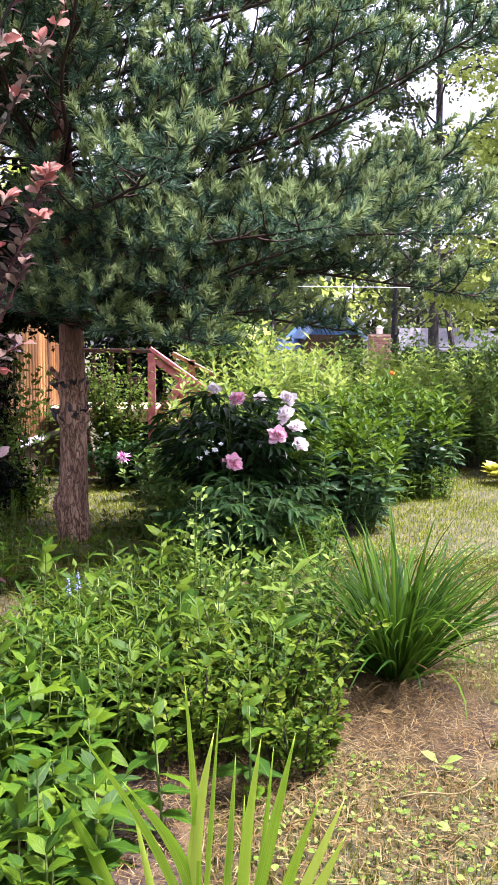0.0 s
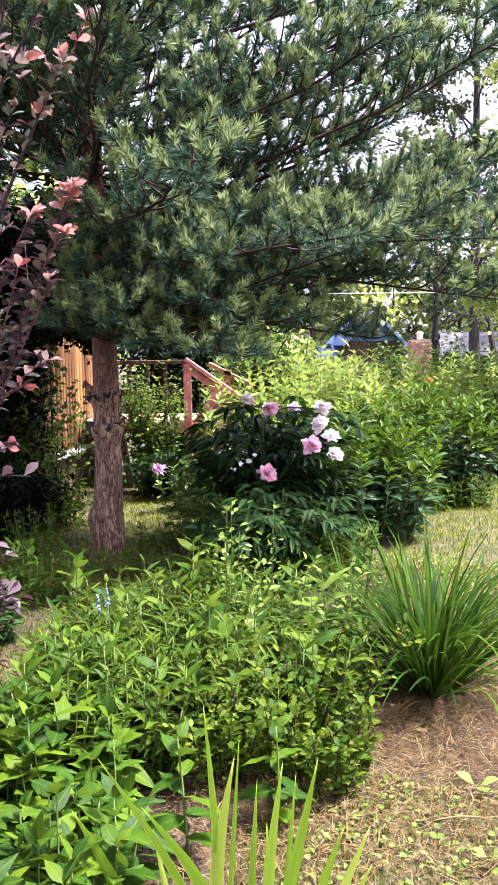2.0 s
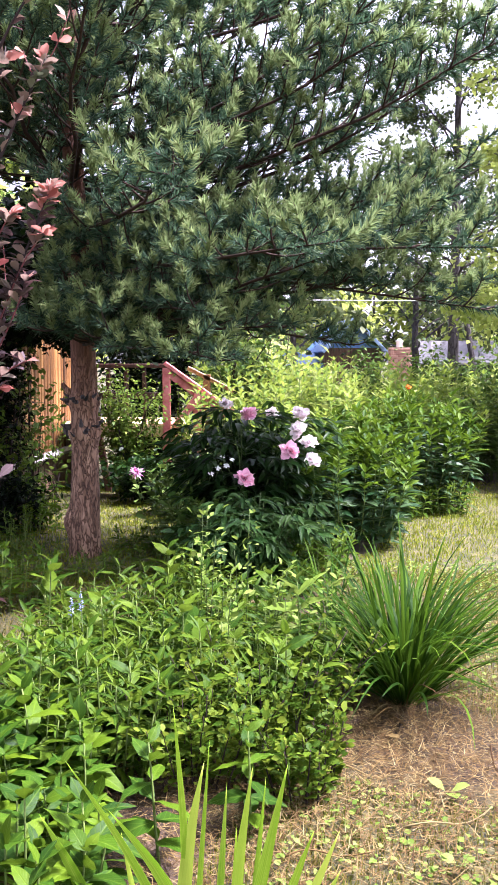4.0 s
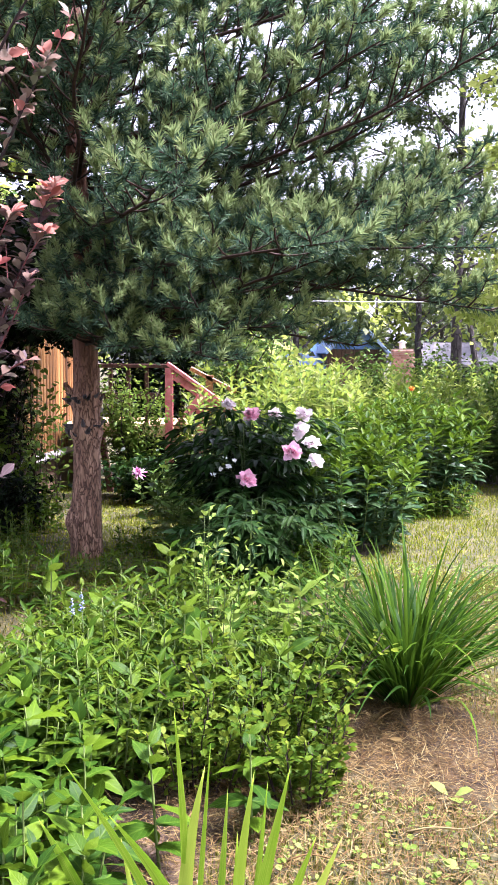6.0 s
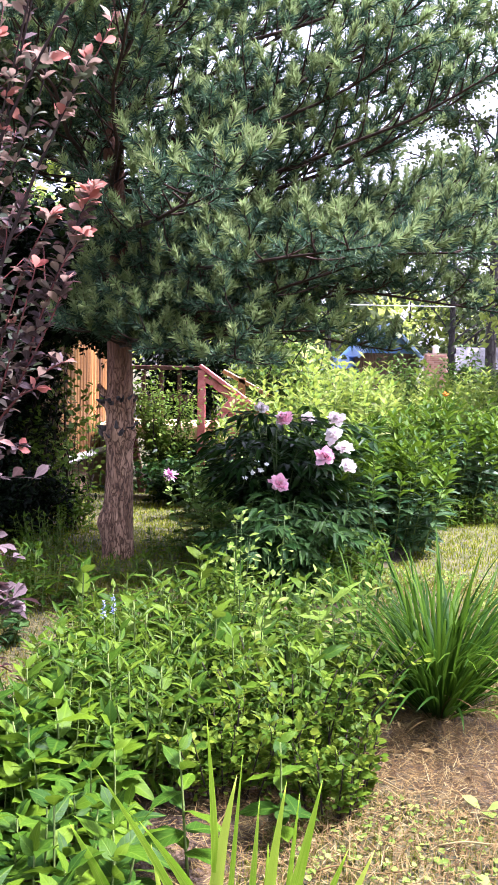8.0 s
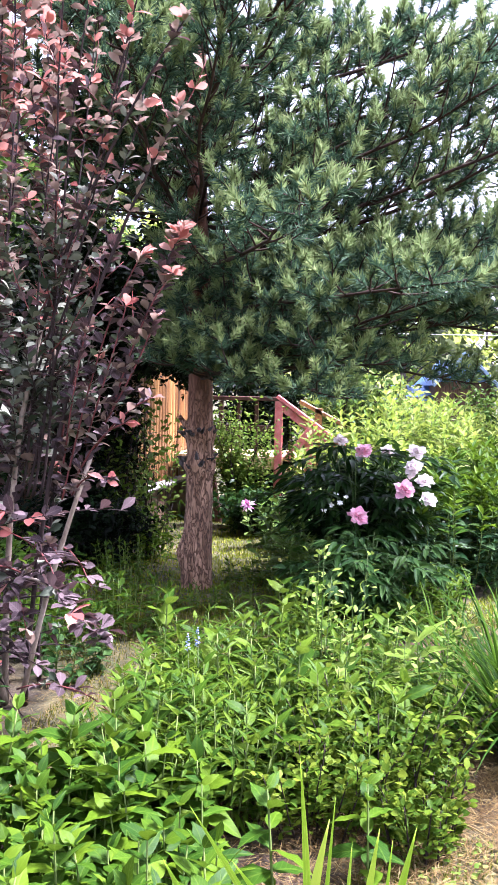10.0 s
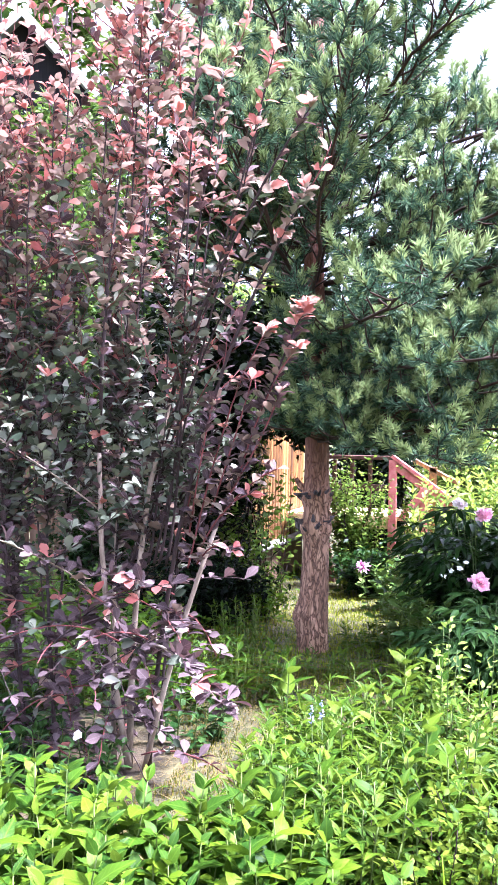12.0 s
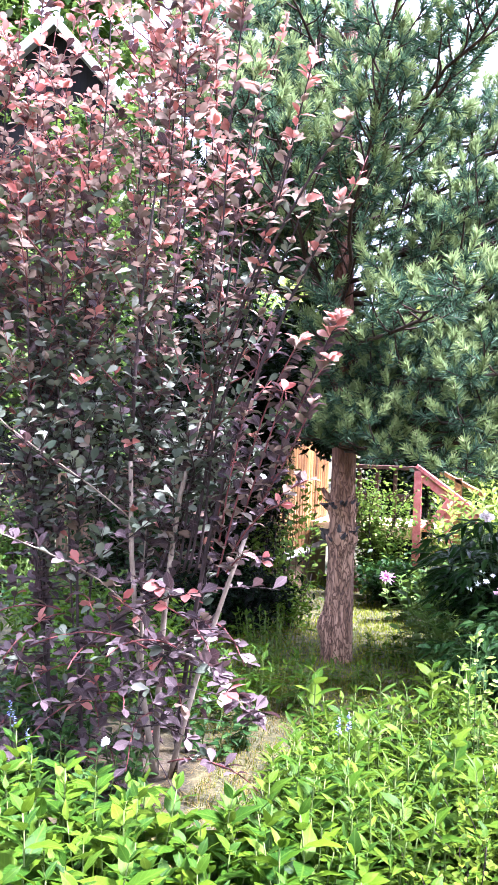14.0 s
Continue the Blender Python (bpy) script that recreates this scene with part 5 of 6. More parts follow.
    for line, r, look_ in lines:
        s, radii = Mass(), np.linspace(r, 0.0025, len(line))
        cut = 7 if r > 0.012 and look_ in ("pale", "spray") else len(line)
        s.tube(line[:cut], radii[:cut], 7)
        stem = part("stem", s, M["pale_stem" if r > 0.015 else {"pale": "pale_stem", "red": "red_stem", "dark": "dark_stem", "shoot": "dark_stem", "spray": "red_stem"}[look_]], root, "thick grey-tan old stem" if r > 0.016 else "")
        if cut < len(line):
            s = Mass()
            s.tube(line[cut - 1:], radii[cut - 1:], 6)
            part("shoot", s, M["dark_stem"], stem, "dark red-brown upper shoot")
        total = np.linalg.norm(np.diff(line, axis=0), axis=1).sum()
        shoots = [(line, {"shoot": 0.06, "dark": 0.55, "red": 0.15, "spray": 0.5 if total > 1.5 else 0.12}.get(look_, 0.35 if total > 1.5 else 0.12))]
        for u in rng.uniform(0.12, 0.88, int(total * 5.2)):
            p, d = along(line, [u])
            if 0.35 < p[0][2] < 1.1 and rng.uniform() < 0.45:
                continue
            if look_ == "spray" or line is not low_tip and look_ != "shoot" and p[0][0] + bx > -1.32 and rng.uniform() < 0.88:
                continue
            az = rng.uniform(0, 2 * np.pi)
            ln = rng.uniform(0.2, 0.62) * (0.5 if p[0][0] + bx > -1.4 else 1.0)
            up = rng.uniform(0.35, 1.15) if p[0][2] > 1.0 else rng.uniform(-0.3, 0.7)
            side = arc(p[0], az, up, ln, 0.35 if p[0][2] > 1 else -0.5, 6, 0.1)
            t = Mass()
            t.tube(side, np.linspace(0.004, 0.0015, 7), 4)
            part("twig", t, M["red_stem" if p[0][2] > 1.6 else "dark_stem"], stem)
            shoots.append((side, 0.05))
        for pts, s0 in shoots:
            ln = np.linalg.norm(np.diff(pts, axis=0), axis=1).sum() * (1 - s0)
            # small rosettes of three to five leaves along the shoot
            for u in np.arange(s0, 1.0, (0.034 if look_ == "red" else 0.027 if look_ == "spray" else 0.042) / max(ln, 0.1) * (1 - s0)):
                p, d = along(pts, [u])
                n = rng.integers(1, 5)
                az = rng.uniform(0, 2 * np.pi, n)
                el = rng.normal(0.35, 0.35, n)
                D = np.stack([np.cos(el) * np.cos(az), np.cos(el) * np.sin(az), np.sin(el)], 1) + 0.35 * d
                L = rng.uniform(0.044, 0.078, n) * (1.12 if p[0][2] < 1.2 else 1.0) * (1.3 if line is low_tip and u > 0.5 else 1.0)
                R = frames_of(D, np.array([0, 0, 1.0]) + 0.45 * rng.normal(0, 1, (n, 3)))
                z = p[0][2]
                if z < 0.95 and line is not low_tip and rng.uniform() < 0.5:
                    continue
                if z > 2.5 and rng.uniform() < 0.27:
                    continue
                if look_ != "spray" and p[0][0] + bx > -1.27 and 0.95 < z < 2.1 and rng.uniform() < 0.85:
                    continue
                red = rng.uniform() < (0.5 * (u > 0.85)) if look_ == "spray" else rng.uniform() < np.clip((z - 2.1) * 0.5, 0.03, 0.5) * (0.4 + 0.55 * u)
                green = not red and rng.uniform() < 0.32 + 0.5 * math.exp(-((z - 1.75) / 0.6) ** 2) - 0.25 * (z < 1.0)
                # More rosy leaves with height: the top's brightness is put into leaf colour.
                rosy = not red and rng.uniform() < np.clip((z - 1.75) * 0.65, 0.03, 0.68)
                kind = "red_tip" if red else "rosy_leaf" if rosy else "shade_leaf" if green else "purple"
                if look_ == "spray":
                    kind = "red_tip" if red else "rosy_leaf" if rng.uniform() < 0.22 else "purple"
                if singles < 280 and u > 0.55 and look_ in ("pale", "spray") and pts is line or singles < 280 and rng.uniform() < 0.03:
                    for q in range(n):
                        singles += 1
                        part("leaf", leaf_data(FORMS["slim"], M[kind]), None, root, m=Matrix.Translation(p[0]) @ Matrix(R[q].tolist()).to_4x4() @ Matrix.Diagonal((L[q], L[q], L[q], 1)))
                else:
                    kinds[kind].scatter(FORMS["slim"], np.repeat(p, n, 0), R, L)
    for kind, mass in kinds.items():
        part("leaves", mass, M[kind], root, {"purple": "dusky purple leaves", "red_tip": "coral-red young leaves", "rosy_leaf": "dusty-rose young leaves, paled to brighten the bush's top", "shade_leaf": "greenish inner leaves"}[kind], kind="stuff")


rng = np.random.default_rng(102)
barberry()


# ---- porch, house and fence ----
def porch():
    root = thing("porch", (-1.1, 10.0, 0), "small wooden porch with faded red railing and steps", "porch")

    def b(name, p, q, w, h, mat, label=""):
        return beam(name, (p[0] + 1.1, p[1] - 10, p[2]), (q[0] + 1.1, q[1] - 10, q[2]), w, h, M[mat], root, label)

    b("deck", (-2.3, 10.6, 0.74), (-0.95, 10.6, 0.74), 1.1, 0.05, "pale_wood", "bare wooden deck")
    b("rim_beam", (-2.2, 10.0, 0.69), (-1.05, 10.0, 0.69), 0.05, 0.13, "pale_wood", "pale wooden beam")
    b("post", (-1.10, 10.0, 0.0), (-1.10, 10.0, 1.41), 0.085, 0.085, "red_paint")
    b("post", (-1.92, 10.0, 0.0), (-1.92, 10.0, 1.41), 0.085, 0.085, "dark_wood", "dark brown post")
    b("rail", (-1.97, 10.0, 1.41), (-1.06, 10.0, 1.41), 0.09, 0.045, "dark_wood", "dark brown handrail")
    b("rail", (-1.9, 10.0, 1.08), (-1.1, 10.0, 1.08), 0.05, 0.07, "dark_wood", "dark brown mid rail")
    for x in (-1.75, -1.55, -1.35):
        b("baluster", (x, 10.0, 0.76), (x, 10.0, 1.38), 0.04, 0.06, "dark_wood", "dark brown baluster")
    b("stair_rail", (-1.12, 10.0, 1.44), (-0.36, 10.0, 0.90), 0.10, 0.045, "red_paint")
    b("stair_rail", (-1.10, 10.0, 1.34), (-0.44, 10.0, 0.87), 0.05, 0.08, "red_paint")
    b("stair_post", (-0.76, 10.0, 0.0), (-0.76, 10.0, 1.17), 0.085, 0.085, "red_paint")
    b("brace", (-1.0, 9.95, 0.74), (-0.72, 9.95, 1.10), 0.045, 0.085, "red_paint")
    b("far_post", (-0.72, 10.9, 0.0), (-0.72, 10.9, 1.30), 0.09, 0.09, "orange_wood", "orange varnished post")
    b("far_rail", (-0.95, 10.9, 1.38), (-0.40, 10.9, 1.10), 0.09, 0.05, "orange_wood", "orange varnished rail")
    b("stringer", (-1.0, 10.0, 0.60), (-0.25, 10.0, 0.05), 0.05, 0.2, "pale_wood", "pale wooden stair side")
    for i in range(3):
        b("step", (-0.93 + 0.22 * i, 10.05, 0.58 - 0.18 * i), (-0.93 + 0.22 * i, 10.9, 0.58 - 0.18 * i), 0.26, 0.04, "pale_wood")
    b("support", (-1.75, 9.97, 0.0), (-1.86, 9.97, 0.68), 0.07, 0.07, "dark_wood", "dark slanting prop")


rng = np.random.default_rng(103)
porch()

def veranda_wall():
    root = thing("veranda_wall", (-2.5, 7.75, 0), "wall of varnished orange boards on a weathered plinth", "wall")
    ln, top = 3.3, 1.72
    turn = Matrix.Rotation(radians(86.5), 4, "Z")
    part("backing", box_bm((ln, 0.10, top - 0.46), 0.0), M["dark_wood"], root, m=turn @ Matrix.Translation((ln / 2, 0.10, 0.23 + top / 2)))
    part("plinth", box_bm((ln, 0.14, 0.46), 0.01), M["grey_wood"], root, "weathered wooden plinth", False, turn @ Matrix.Translation((ln / 2, 0.09, 0.2)))
    part("drip_board", box_bm((ln, 0.13, 0.03), 0.005), M["concrete"], root, "pale sloping drip board", False, turn @ Matrix.Translation((ln / 2, -0.02, 0.445)) @ Matrix.Rotation(0.35, 4, "X"))
    board = bm_mesh("board", box_bm((0.082, 0.030, top - 0.46), 0.010))
    board.materials.append(M["orange_wood"])
    for i in range(int(ln / 0.102)):
        part("board", board, None, root, m=turn @ Matrix.Translation((0.06 + i * 0.102, 0.02 + 0.003 * rng.normal(), 0.23 + top / 2)))
    part("cap_rail", box_bm((ln, 0.18, 0.05), 0.006), M["dark_wood"], root, "dark brown cap rail", False, turn @ Matrix.Translation((ln / 2, 0.08, top + 0.03)))


veranda_wall()


def fence():
    root = thing("board_fence", (-4.3, 8.0, 0), "weathered brown board fence behind the barberry", "fence")
    board = bm_mesh("board", box_bm((0.12, 0.025, 1.25), 0.006))
    board.materials.append(M["grey_wood"])
    for i in range(22):
        part("board", board, None, root, m=Matrix.Translation((-1.25 + i * 0.132, 0.004 * rng.normal(), 0.66 + 0.012 * rng.normal())))
    for z in (0.35, 1.0):
        beam("fence_rail", (-1.4, 0.04, z), (1.65, 0.04, z), 0.04, 0.07, M["grey_wood"], root)
    beam("top_rail", (-1.4, -0.005, 1.31), (1.65, -0.005, 1.31), 0.09, 0.05, M["grey_wood"], root, "brown top rail")
    for x in (-1.3, 0.2, 1.6):
        beam("post", (x, 0.09, 0), (x, 0.09, 1.3), 0.09, 0.09, M["dark_wood"], root)


fence()


# ---- climbers and shade-dark shrubs by the house ----
def leafy_mass(name, place, label, category, size, n, leaf, form, material, stems=8, group="", hollow=0.35):
    """A tangle of stems with leaves in an uneven cloud round them."""
    root = thing(name, place, label, category, group)
    sx, sy, sz = size
    foliage = Mass()
    per = n // stems
    for i in range(stems):
        az = rng.uniform(0, 2 * np.pi)
        end = np.array([sx * math.cos(az) * rng.uniform(0.2, 0.95), sy * math.sin(az) * rng.uniform(0.2, 0.95), sz * rng.uniform(0.45, 1.0)])
        mid = end * np.array([0.45, 0.45, 0.55]) + rng.normal(0, 0.05, 3) * sz
        mid[2] = max(mid[2], 0.1 * sz)
        pts = np.array([(0.1 * sx * math.cos(az), 0.1 * sy * math.sin(az), 0), mid * 0.5, mid, (mid + end) / 2 + rng.normal(0, 0.03, 3) * sz, end])
        s = Mass()
        s.tube(pts, np.linspace(0.008, 0.003, 5) * max(1, sz / 1.5), 5)
        part("stem", s, M["dark_stem"], root)
        u = rng.uniform(0.15, 1.0, per)
        P, D0 = along(pts, u)
        P = P + rng.normal(0, 1, (per, 3)) * np.array([sx, sy, sz * 0.5]) * 0.20
        P[:, 2] = np.abs(P[:, 2]) + 0.02
        az = rng.uniform(0, 2 * np.pi, per)
        el = rng.normal(-0.15, 0.45, per)
        D = np.stack([np.cos(el) * np.cos(az), np.cos(el) * np.sin(az), np.sin(el)], 1)
        foliage.scatter(form, P, frames_of(D, np.array([0, 0, 1.0]) + 0.5 * rng.normal(0, 1, (per, 3))), leaf * rng.uniform(0.6, 1.25, per))
    part("foliage", foliage, material, root, kind="stuff")
    return root


rng = np.random.default_rng(104)
# The vine material gives these masses the black of a shaded thicket.
leafy_mass("climbing_vine", (-2.6, 7.55, 0), "climbing vine covering the wall's end, leaves near black for deep shade", "climber", (0.36, 0.28, 3.3), 13000, 0.07, MID, M["vine"], 26)
leafy_mass("climbing_vine", (-2.36, 8.05, 0), "climber hanging across the orange boards, leaves blackened for shade", "climber", (0.20, 0.22, 2.5), 3400, 0.07, MID, M["vine"], 16)
leafy_mass("climbing_vine", (-3.2, 8.6, 0), "climbing vine behind the veranda wall, leaves blackened for shade", "climber", (0.7, 1.0, 3.6), 10000, 0.10, MID, M["vine"], 26)


def vine_overhang(place, label, n_stems, reach, leaf, n, material):
    """Vine stems that climb from the wall's cap, arch out and hang, thick with leaves."""
    root = thing("hanging_vine", place, label, "climber")
    foliage = Mass()
    for i in range(n_stems):
        y0 = rng.uniform(-0.25, 1.3)
        line = arc((rng.uniform(-0.05, 0.05), y0, 0), rng.normal(-0.15, 0.7), rng.uniform(0.4, 1.55), reach * rng.uniform(0.6, 1.25), rng.uniform(-2.0, -0.3), 8, 0.15)
        line[:, 2] = np.maximum(line[:, 2], -0.12)
        s = Mass()
        s.tube(line, np.linspace(0.009, 0.003, 9), 5)
        part("stem", s, M["dark_stem"], root)
        P, D0 = along(line, rng.uniform(0.03, 1.0, n))
        P = P + rng.normal(0, 0.085, (n, 3))
        az, el = rng.uniform(0, 2 * np.pi, n), rng.normal(-0.3, 0.4, n)
        D = np.stack([np.cos(el) * np.cos(az), np.cos(el) * np.sin(az), np.sin(el)], 1)
        foliage.scatter(MID, P, frames_of(D, np.array([0, 0, 1.0]) + 0.5 * rng.normal(0, 1, (n, 3))), leaf * rng.uniform(0.6, 1.25, n))
    part("foliage", foliage, material, root, kind="stuff")


vine_overhang((-2.46, 7.8, 1.77), "thick vine hanging over the top of the orange wall, shade in its near-black leaves", 80, 1.4, 0.095, 190, M["vine"])
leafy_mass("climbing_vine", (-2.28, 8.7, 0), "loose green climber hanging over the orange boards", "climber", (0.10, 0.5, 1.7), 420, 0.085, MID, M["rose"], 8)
leafy_mass("dark_shrub", (-2.25, 7.3, 0), "low green shrub by the house, leaves blackened for shade", "shrub", (0.5, 0.4, 0.62), 1500, 0.075, LANCE2, M["vine"], 14)
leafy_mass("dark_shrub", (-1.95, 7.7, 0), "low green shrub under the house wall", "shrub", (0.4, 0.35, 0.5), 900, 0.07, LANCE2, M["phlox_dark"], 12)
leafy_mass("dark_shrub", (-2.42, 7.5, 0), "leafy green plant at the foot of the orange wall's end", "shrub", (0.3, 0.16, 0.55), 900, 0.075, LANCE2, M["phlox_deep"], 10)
leafy_mass("dark_shrub", (-2.85, 6.9, 0), "low green shrub behind the barberry, leaves blackened for shade", "shrub", (0.6, 0.4, 0.6), 1400, 0.08, LANCE2, M["vine"], 12)
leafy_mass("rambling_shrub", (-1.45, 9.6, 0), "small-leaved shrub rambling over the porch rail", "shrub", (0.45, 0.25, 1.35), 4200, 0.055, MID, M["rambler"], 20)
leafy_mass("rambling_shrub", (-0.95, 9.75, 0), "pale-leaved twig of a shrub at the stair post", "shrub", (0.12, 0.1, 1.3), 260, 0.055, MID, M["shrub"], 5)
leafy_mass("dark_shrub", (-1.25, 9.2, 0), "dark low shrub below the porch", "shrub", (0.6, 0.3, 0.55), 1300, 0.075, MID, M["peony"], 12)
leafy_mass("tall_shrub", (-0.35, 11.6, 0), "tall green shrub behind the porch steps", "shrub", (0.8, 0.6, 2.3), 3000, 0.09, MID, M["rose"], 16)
leafy_mass("tall_shrub", (-1.5, 11.9, 0), "tall shrub behind the porch, leaves blackened for shade", "shrub", (0.9, 0.5, 2.4), 9000, 0.10, MID, M["vine"], 18)
leafy_mass("tall_shrub", (-4.6, 9.4, 0), "green shrub behind the board fence", "shrub", (1.4, 0.6, 2.4), 3500, 0.09, MID, M["rose"], 18)
leafy_mass("rambling_shrub", (-3.6, 7.65, 0), "ivy-like green climber over the board fence", "climber", (0.7, 0.2, 1.3), 2600, 0.075, MID, M["peony"], 16)
leafy_mass("rambling_shrub", (-4.7, 7.65, 0), "green climber over the far end of the board fence", "climber", (0.6, 0.2, 1.25), 1500, 0.075, MID, M["rose"], 12)
for x, y in ((-1.95, 5.1), (-2.4, 4.95), (-1.55, 5.3), (-2.8, 4.9), (-2.2, 5.5)):
    clump("weed_clump", "light green weeds behind the barberry stems", x, y, 24, 0.3, 0.36, 0.085, 7, M["phlox"], ("lance", "lance2"), group="weeds behind the barberry")
leafy_mass("low_shrub", (-2.6, 5.6, 0), "light green low plants among the barberry stems", "plant", (0.8, 0.5, 0.5), 1500, 0.08, LANCE2, M["phlox"], 14)
leafy_mass("low_shrub", (-3.4, 6.3, 0), "light green low plants behind the barberry stems", "plant", (0.8, 0.5, 0.55), 1600, 0.08, LANCE2, M["phlox"], 14)

hosta = thing("hosta", (2.75, 9.6, 0), "bright yellow hosta by the lawn", "plant")
for i in range(46):
    az, el = rng.uniform(0, 2 * np.pi), rng.uniform(0.15, 1.1)
    D = np.array([[math.cos(el) * math.cos(az), math.cos(el) * math.sin(az), math.sin(el)]])
    R = frames_of(D, np.array([0, 0, 1.0]) + 0.2 * rng.normal(0, 1, 3))[0]
    L = rng.uniform(0.16, 0.26)
    part("leaf", leaf_data(FORMS["oval"], M["hosta"]), None, hosta, m=Matrix.Translation((0.05 * math.cos(az), 0.05 * math.sin(az), 0.08)) @ Matrix(R.tolist()).to_4x4() @ Matrix.Diagonal((L, L, L, 1)))

flower("aster", (-1.18, 8.3, 0.43), "shaggy magenta flower on a thin stalk", M["magenta"], 0.08, M["crimson"], 4, "", 0.42, "narrow", 15)
for x, y, z in ((-0.71, 3.76, 0.46), (-0.76, 3.8, 0.42), (-2.15, 3.55, 0.36), (-2.05, 3.5, 0.3), (-2.2, 3.6, 0.38)):
    spike = thing("blue_flower_spike", (x, y, 0), "pale blue-violet flower spike among the leaves", "flower", "blue flower spikes")
    s = Mass()
    s.tube([(0, 0, 0), (0.01, 0, z * 0.5), (0, 0, z + 0.05)], [0.003, 0.003, 0.002], 4)
    part("stem", s, M["stem"], spike)
    for k in range(26):
        az, u = rng.uniform(0, 2 * np.pi), rng.uniform(0, 1)
        D = np.array([[math.cos(az), math.sin(az), 0.5]])
        R = frames_of(D, (0, 0, 1))[0]
        L = 0.018 * (1 - 0.5 * u)
        part("floret", leaf_data(FORMS["oval"], M["violet"]), None, spike, m=Matrix.Translation((0, 0, z - 0.03 + 0.08 * u)) @ Matrix(R.tolist()).to_4x4() @ Matrix.Diagonal((L, L, L, 1)))
flower("white_flower", (-1.74, 3.62, 0.3), "small white flower at the barberry's foot", M["white"], 0.022, None, 2, "white flowers", 0.3)
flower("orange_flower", (1.55, 9.9, 1.18), "single orange-red poppy above the herbs", M["orange_petal"], 0.036, None, 2, "", 0.4)


for x, y, h in ((-2.2, 8.0, 1.3), (-2.12, 8.7, 1.25), (-2.3, 7.8, 1.0)):
    shrub("climbing_vine", (x, y, 0), "bright leafy vine shoots in front of the orange boards", "vine", 7, h, 0.35, 0.07, 22, OVAL, M["rambler"], M["dark_stem"], "vines by the orange wall", (0.0, 0.22), 12, 0.004, start=0.4)


# ---- distance ----
def tree(name, place, label, height, crown, n_limbs, n_leaves, leaf, material, trunk_r, start=0.25, form=SMALL, lean=0.0, group="", up=0.7):
    root = thing(name, place, label, "tree", group)
    trunk = Mass()
    line = arc((0, 0, -0.1), rng.uniform(0, 6), np.pi / 2 - lean, height * 0.92, 0.0, 10, 0.3)
    trunk.tube(line, np.linspace(trunk_r, trunk_r * 0.15, 11), 10)
    far = group == "far trees"
    foliage = Mass()
    for i in range(n_limbs):
        wood = trunk if far else Mass()
        u = start + (1 - start) * (i + rng.uniform()) / n_limbs
        p, d = along(line, [u])
        az = i * 2.4 + rng.normal(0, 0.3)
        ln = crown * (1.0 - 0.65 * (u - start) / (1 - start)) * rng.uniform(0.7, 1.15)
        limb = arc(p[0], az, up + rng.normal(0, 0.2), ln, -0.5, 6, 0.15)
        wood.tube(limb, np.linspace(trunk_r * 0.35 * (1.1 - u), 0.01, 7), 5)
        for k in range(5):
            q, e = along(limb, [rng.uniform(0.35, 1.0)])
            a2 = math.atan2(e[0][1], e[0][0]) + rng.normal(0, 0.9)
            twig = arc(q[0], a2, rng.normal(0.2, 0.4), ln * rng.uniform(0.2, 0.45), -0.6, 4, 0.2)
            wood.tube(twig, np.linspace(0.02, 0.006, 5) * min(1, height / 8), 4)
            n = max(6, n_leaves // (n_limbs * 5))
            P, D0 = along(twig, rng.uniform(0.1, 1.0, n))
            P = P + rng.normal(0, 1, (n, 3)) * 0.10 * ln
            a = rng.uniform(0, 2 * np.pi, n)
            el = rng.normal(-0.3, 0.5, n)
            D = np.stack([np.cos(el) * np.cos(a), np.cos(el) * np.sin(a), np.sin(el)], 1)
            foliage.scatter(form, P, frames_of(D, np.array([0, 0, 1.0]) + 0.6 * rng.normal(0, 1, (n, 3))), leaf * rng.uniform(0.6, 1.3, n))
        if not far:
            part("limb", wood, M["tree_bark"], root)
    part("trunk", trunk, M["tree_bark"], root)
    part("crown", foliage, material, root, kind="stuff")
    return root


rng = np.random.default_rng(105)
tree("birch_tree", (4.45, 22.0, 0), "tall tree with a dark trunk and airy crown", 14, 3.6, 34, 24000, 0.11, M["birch"], 0.15, 0.2)
tree("birch_tree", (5.2, 21.5, 0), "leaning second stem of the tall tree", 9, 2.2, 16, 7000, 0.11, M["birch"], 0.09, 0.3, lean=0.25)
tree("pale_leaved_tree", (3.75, 11.6, 0), "light yellow-green leafy tree by the lawn", 7.5, 1.6, 44, 21000, 0.098, M["ash"], 0.10, 0.18, MID)
for x, y, r, hh in ((0.6, 17.5, 0.9, 1.35), (1.95, 17.0, 0.45, 1.6), (3.3, 19.5, 0.55, 1.75), (4.25, 20.5, 0.8, 1.55), (-0.6, 15.0, 1.0, 2.2), (4.6, 17.5, 0.8, 1.8), (5.8, 15.5, 1.0, 2.0)):
    leafy_mass("garden_bush", (x, y, 0), "leafy green bush beyond the herb bed", "shrub", (r, r * 0.7, hh), 3000, 0.11, MID, M["rose"], 16, "bushes beyond the herbs")
tree("dark_tree", (6.6, 15.0, 0), "dark green leafy tree", 7, 2.6, 30, 9000, 0.12, M["birch"], 0.14, 0.1, MID)
for x, y, h, c in ((-5.6, 15.5, 6.6, 2.4), (-8.1, 16.0, 8.7, 2.6), (-12.5, 17.0, 11.5, 3.0), (-9.9, 17.5, 9.2, 2.3), (-8.9, 18.2, 8.6, 2.2)):
    tree("garden_tree", (x, y, 0), "light green leafy tree beyond the fence", h, c, 30, 8000, 0.15, M["rose"], 0.12, 0.15)
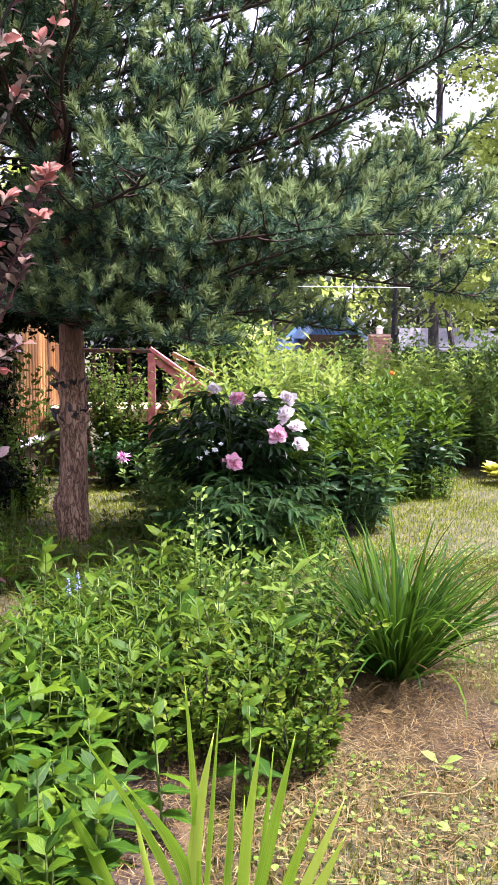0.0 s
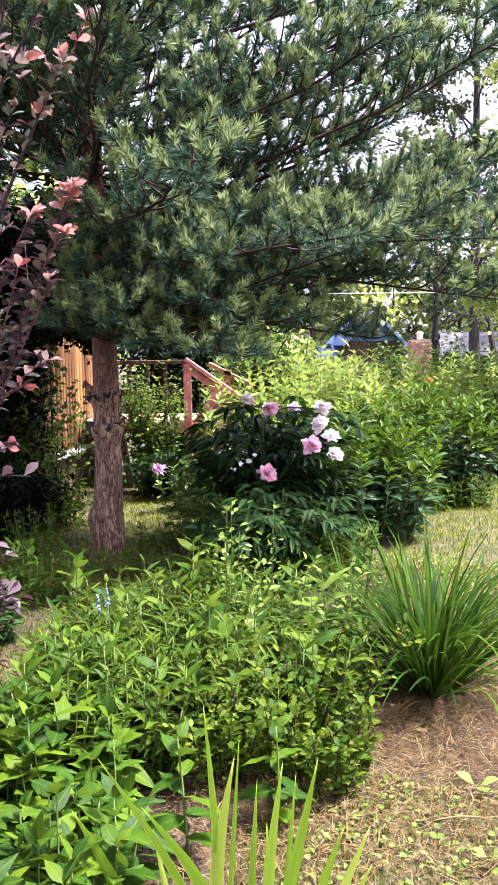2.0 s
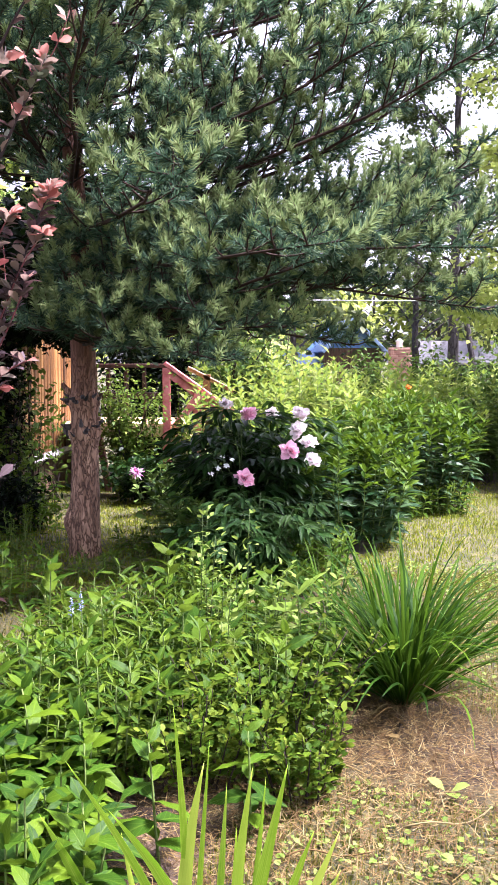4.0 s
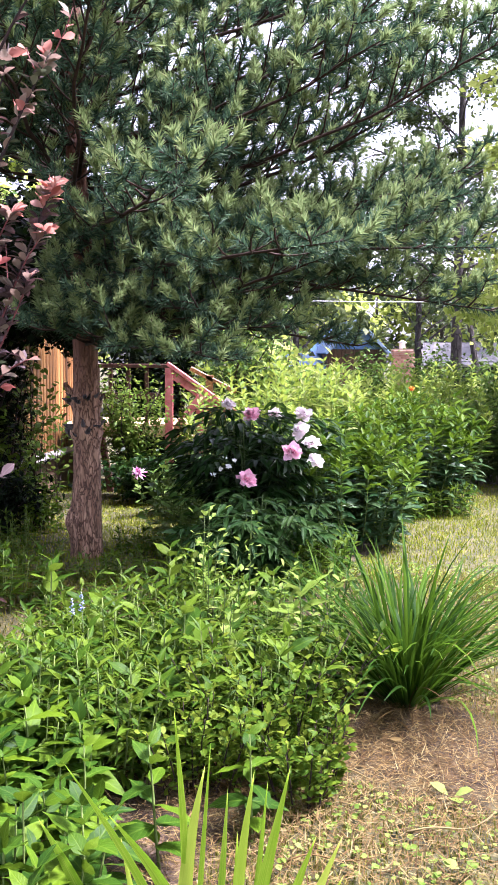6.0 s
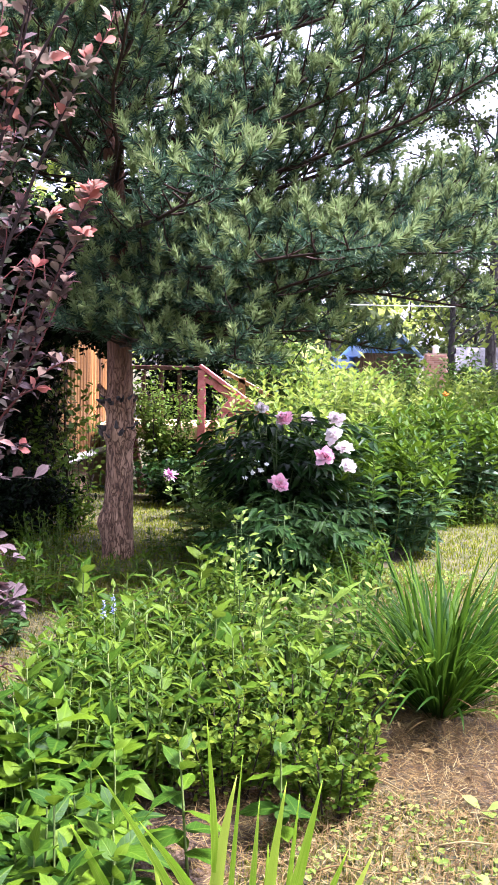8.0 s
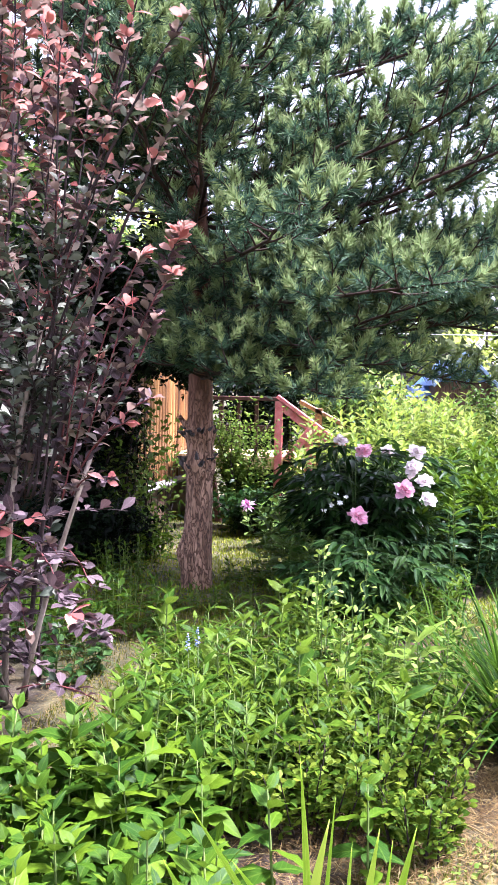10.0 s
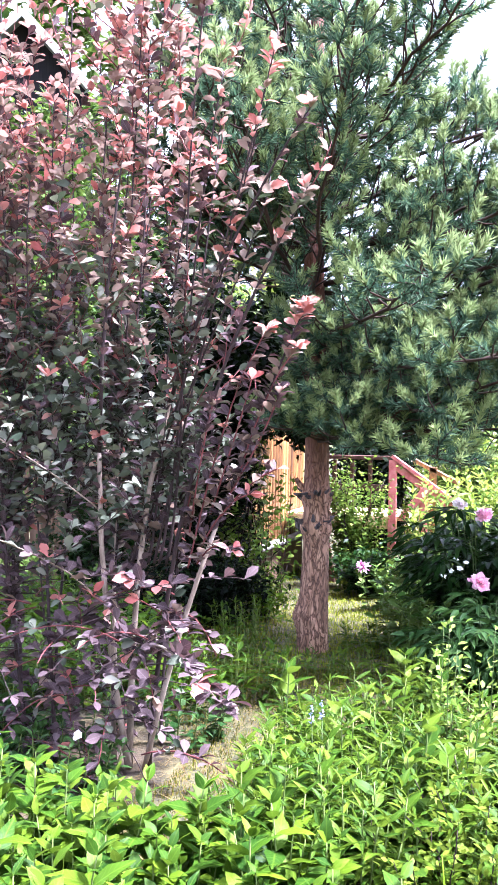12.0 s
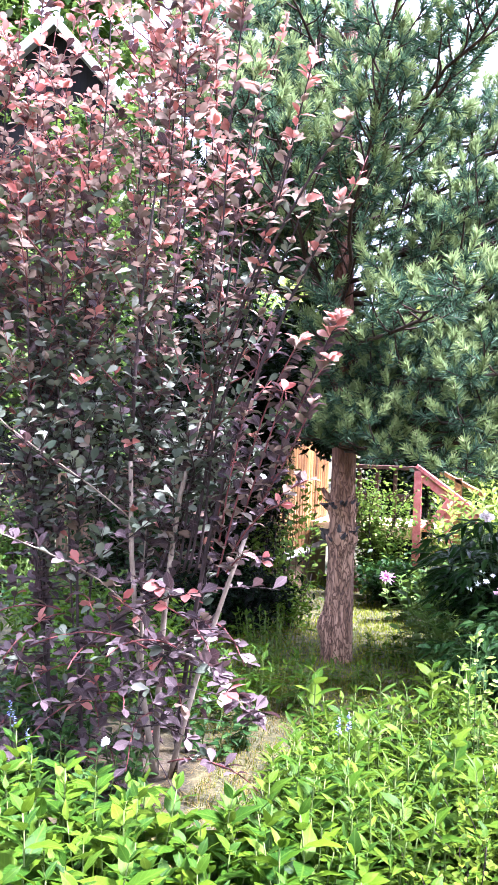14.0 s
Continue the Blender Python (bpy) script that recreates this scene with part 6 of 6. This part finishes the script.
for x, y in ((-14.0, 27.0), (-17.2, 26.5), (-20.5, 27.5)):
    tree("far_tree", (x, y, 0), "tall green tree behind the dark house", 18, 4.2, 44, 9000, 0.42, M["rose"], 0.22, 0.2, group="far trees")
for x, y, h, c, mat in ((-9, 34, 9, 4.5, "ash"),  (-4, 38, 8, 4.5, "birch"), (1, 42, 9, 5, "birch"), (7, 44, 12, 5, "birch"), (13, 40, 13, 5, "birch"), (-15, 30, 11, 5, "ash"), (-3, 26, 6, 3.2, "ash"), (10, 28, 9, 4, "birch"), (3.2, 52, 6, 4, "ash"), (6.2, 55, 6.5, 4, "ash"), (10, 54, 7, 4.5, "birch"), (0.2, 55, 7, 4, "birch"), (14, 56, 8, 5, "ash"), (-22, 34, 12, 6, "birch"), (19, 36, 12, 6, "birch")):
    tree("far_tree", (x, y, 0), "leafy tree in the distance", h, c, 26, 2300, 0.46, M[mat], 0.2, 0.12, group="far trees")


def gabled_house(name, place, label, width, depth, wall_h, peak, wall_mat, roof_mat, trim, turn=0.0, face=None):
    root = thing(name, place, label, "house", turn=turn)
    for y in (-depth / 2, depth / 2):
        bm = bmesh.new()
        v = [bm.verts.new(c) for c in ((-width / 2, y - 0.06, 0), (width / 2, y - 0.06, 0), (width / 2, y - 0.06, wall_h), (0, y - 0.06, peak), (-width / 2, y - 0.06, wall_h))]
        f = bm.faces.new(v)
        r = bmesh.ops.extrude_face_region(bm, geom=[f])
        bmesh.ops.translate(bm, vec=(0, 0.12, 0), verts=[e for e in r["geom"] if isinstance(e, bmesh.types.BMVert)])
        bmesh.ops.recalc_face_normals(bm, faces=bm.faces)
        part("gable_wall", bm, M[face or wall_mat], root, smooth=False)
    for x in (-width / 2 + 0.06, width / 2 - 0.06):
        part("wall", box_bm((0.12, depth - 0.13, wall_h), 0.0, (x, 0, wall_h / 2)), M[wall_mat], root, smooth=False)
    a = math.atan2(peak - wall_h, width / 2)
    ln = math.hypot(peak - wall_h, width / 2) + 0.09 * width
    for s in (-1, 1):
        m = Matrix.Translation((s * (width / 4 + 0.035 * width), 0, (peak + wall_h) / 2 - 0.02 * width)) @ Matrix.Rotation(s * a, 4, "Y")
        roof = part("roof", box_bm((ln, depth + 1.1, 0.07), 0.0), M[roof_mat], root, smooth=False, m=m)
        part("bargeboard", box_bm((ln, 0.06, 0.055 * width), 0.01), M[trim], roof, smooth=False, m=Matrix.Translation((0, -depth / 2 - 0.59, 0.05 - 0.028 * width)))
    return root


gabled_house("dark_gabled_house", (-11.75, 20.9, 0), "tall dark house with white bargeboards", 3.0, 6, 9.4, 10.95, "black_wood", "grey_roof", "white_paint", 25)
h = gabled_house("blue_roofed_house", (3.56, 45.0, 0), "small log house with a blue gable and roof", 2.7, 5, 2.05, 3.45, "grey_wood", "blue_metal", "pale_blue", 6)
bm = bmesh.new()
gable = bm.faces.new([bm.verts.new(c) for c in ((-1.25, -2.6, 2.1), (1.25, -2.6, 2.1), (0, -2.6, 3.38))])
r = bmesh.ops.extrude_face_region(bm, geom=[gable])
bmesh.ops.translate(bm, vec=(0, 0.03, 0), verts=[e for e in r["geom"] if isinstance(e, bmesh.types.BMVert)])
bmesh.ops.recalc_face_normals(bm, faces=bm.faces)
part("gable_panel", bm, M["blue_metal"], h, "blue boarded gable", False)
part("lean_to_wall", box_bm((1.5, 1.6, 1.35), 0.0, (-2.2, -1.5, 0.675)), M["grey_wood"], h, smooth=False)
part("lean_to_roof", box_bm((1.9, 2.0, 0.06), 0.0), M["blue_metal"], h, "pale blue lean-to roof", False, Matrix.Translation((-2.2, -1.5, 1.55)) @ Matrix.Rotation(0.35, 4, "X"))
h = gabled_house("grey_outbuilding", (9.5, 42.0, 0), "pale grey outbuilding with a dark opening", 6.0, 4, 1.55, 2.45, "concrete", "grey_roof", "concrete", 80)
part("opening", box_bm((0.06, 1.6, 0.7), 0.01, (-3.02, 0.3, 1.2)), M["glass"], h, "dark window opening", False)

stove = thing("brick_stove", (4.55, 32.0, 0), "brick garden stove with a pale metal cap", "stove")
part("core", box_bm((0.70, 0.66, 1.96), 0.0, (0, 0, 0.98)), M["mortar"], stove, smooth=False)
brick = bm_mesh("brick", box_bm((0.235, 0.10, 0.062), 0.006))
brick.materials.append(M["brick"])
for row in range(25):
    for i in range(3):
        part("brick", brick, None, stove, m=Matrix.Translation((-0.245 + i * 0.245 + (0.03 if row % 2 else -0.03), -0.30, 0.05 + row * 0.076)))
        part("brick", brick, None, stove, m=Matrix.Rotation(-1.5708, 4, "Z") @ Matrix.Translation((-0.245 + i * 0.245, -0.30, 0.05 + row * 0.076)))
cap = Mass()
cap.tube([(0, 0, 1.95), (0, 0, 2.16), (0, 0, 2.18), (0, 0, 2.26)], [0.11, 0.11, 0.17, 0.03], 14)
part("cap", cap, M["white_paint"], stove, "pale metal chimney cap")

cable = thing("overhead_cable", (3.2, 18.0, 2.66), "thin pale overhead cable", "cable")
c = Mass()
xs = np.linspace(-14, 14, 40)
c.tube(np.stack([xs, 0.05 * xs, 0.0009 * xs * xs], 1), 0.009, 6)
part("strand", c, M["wire"], cable)
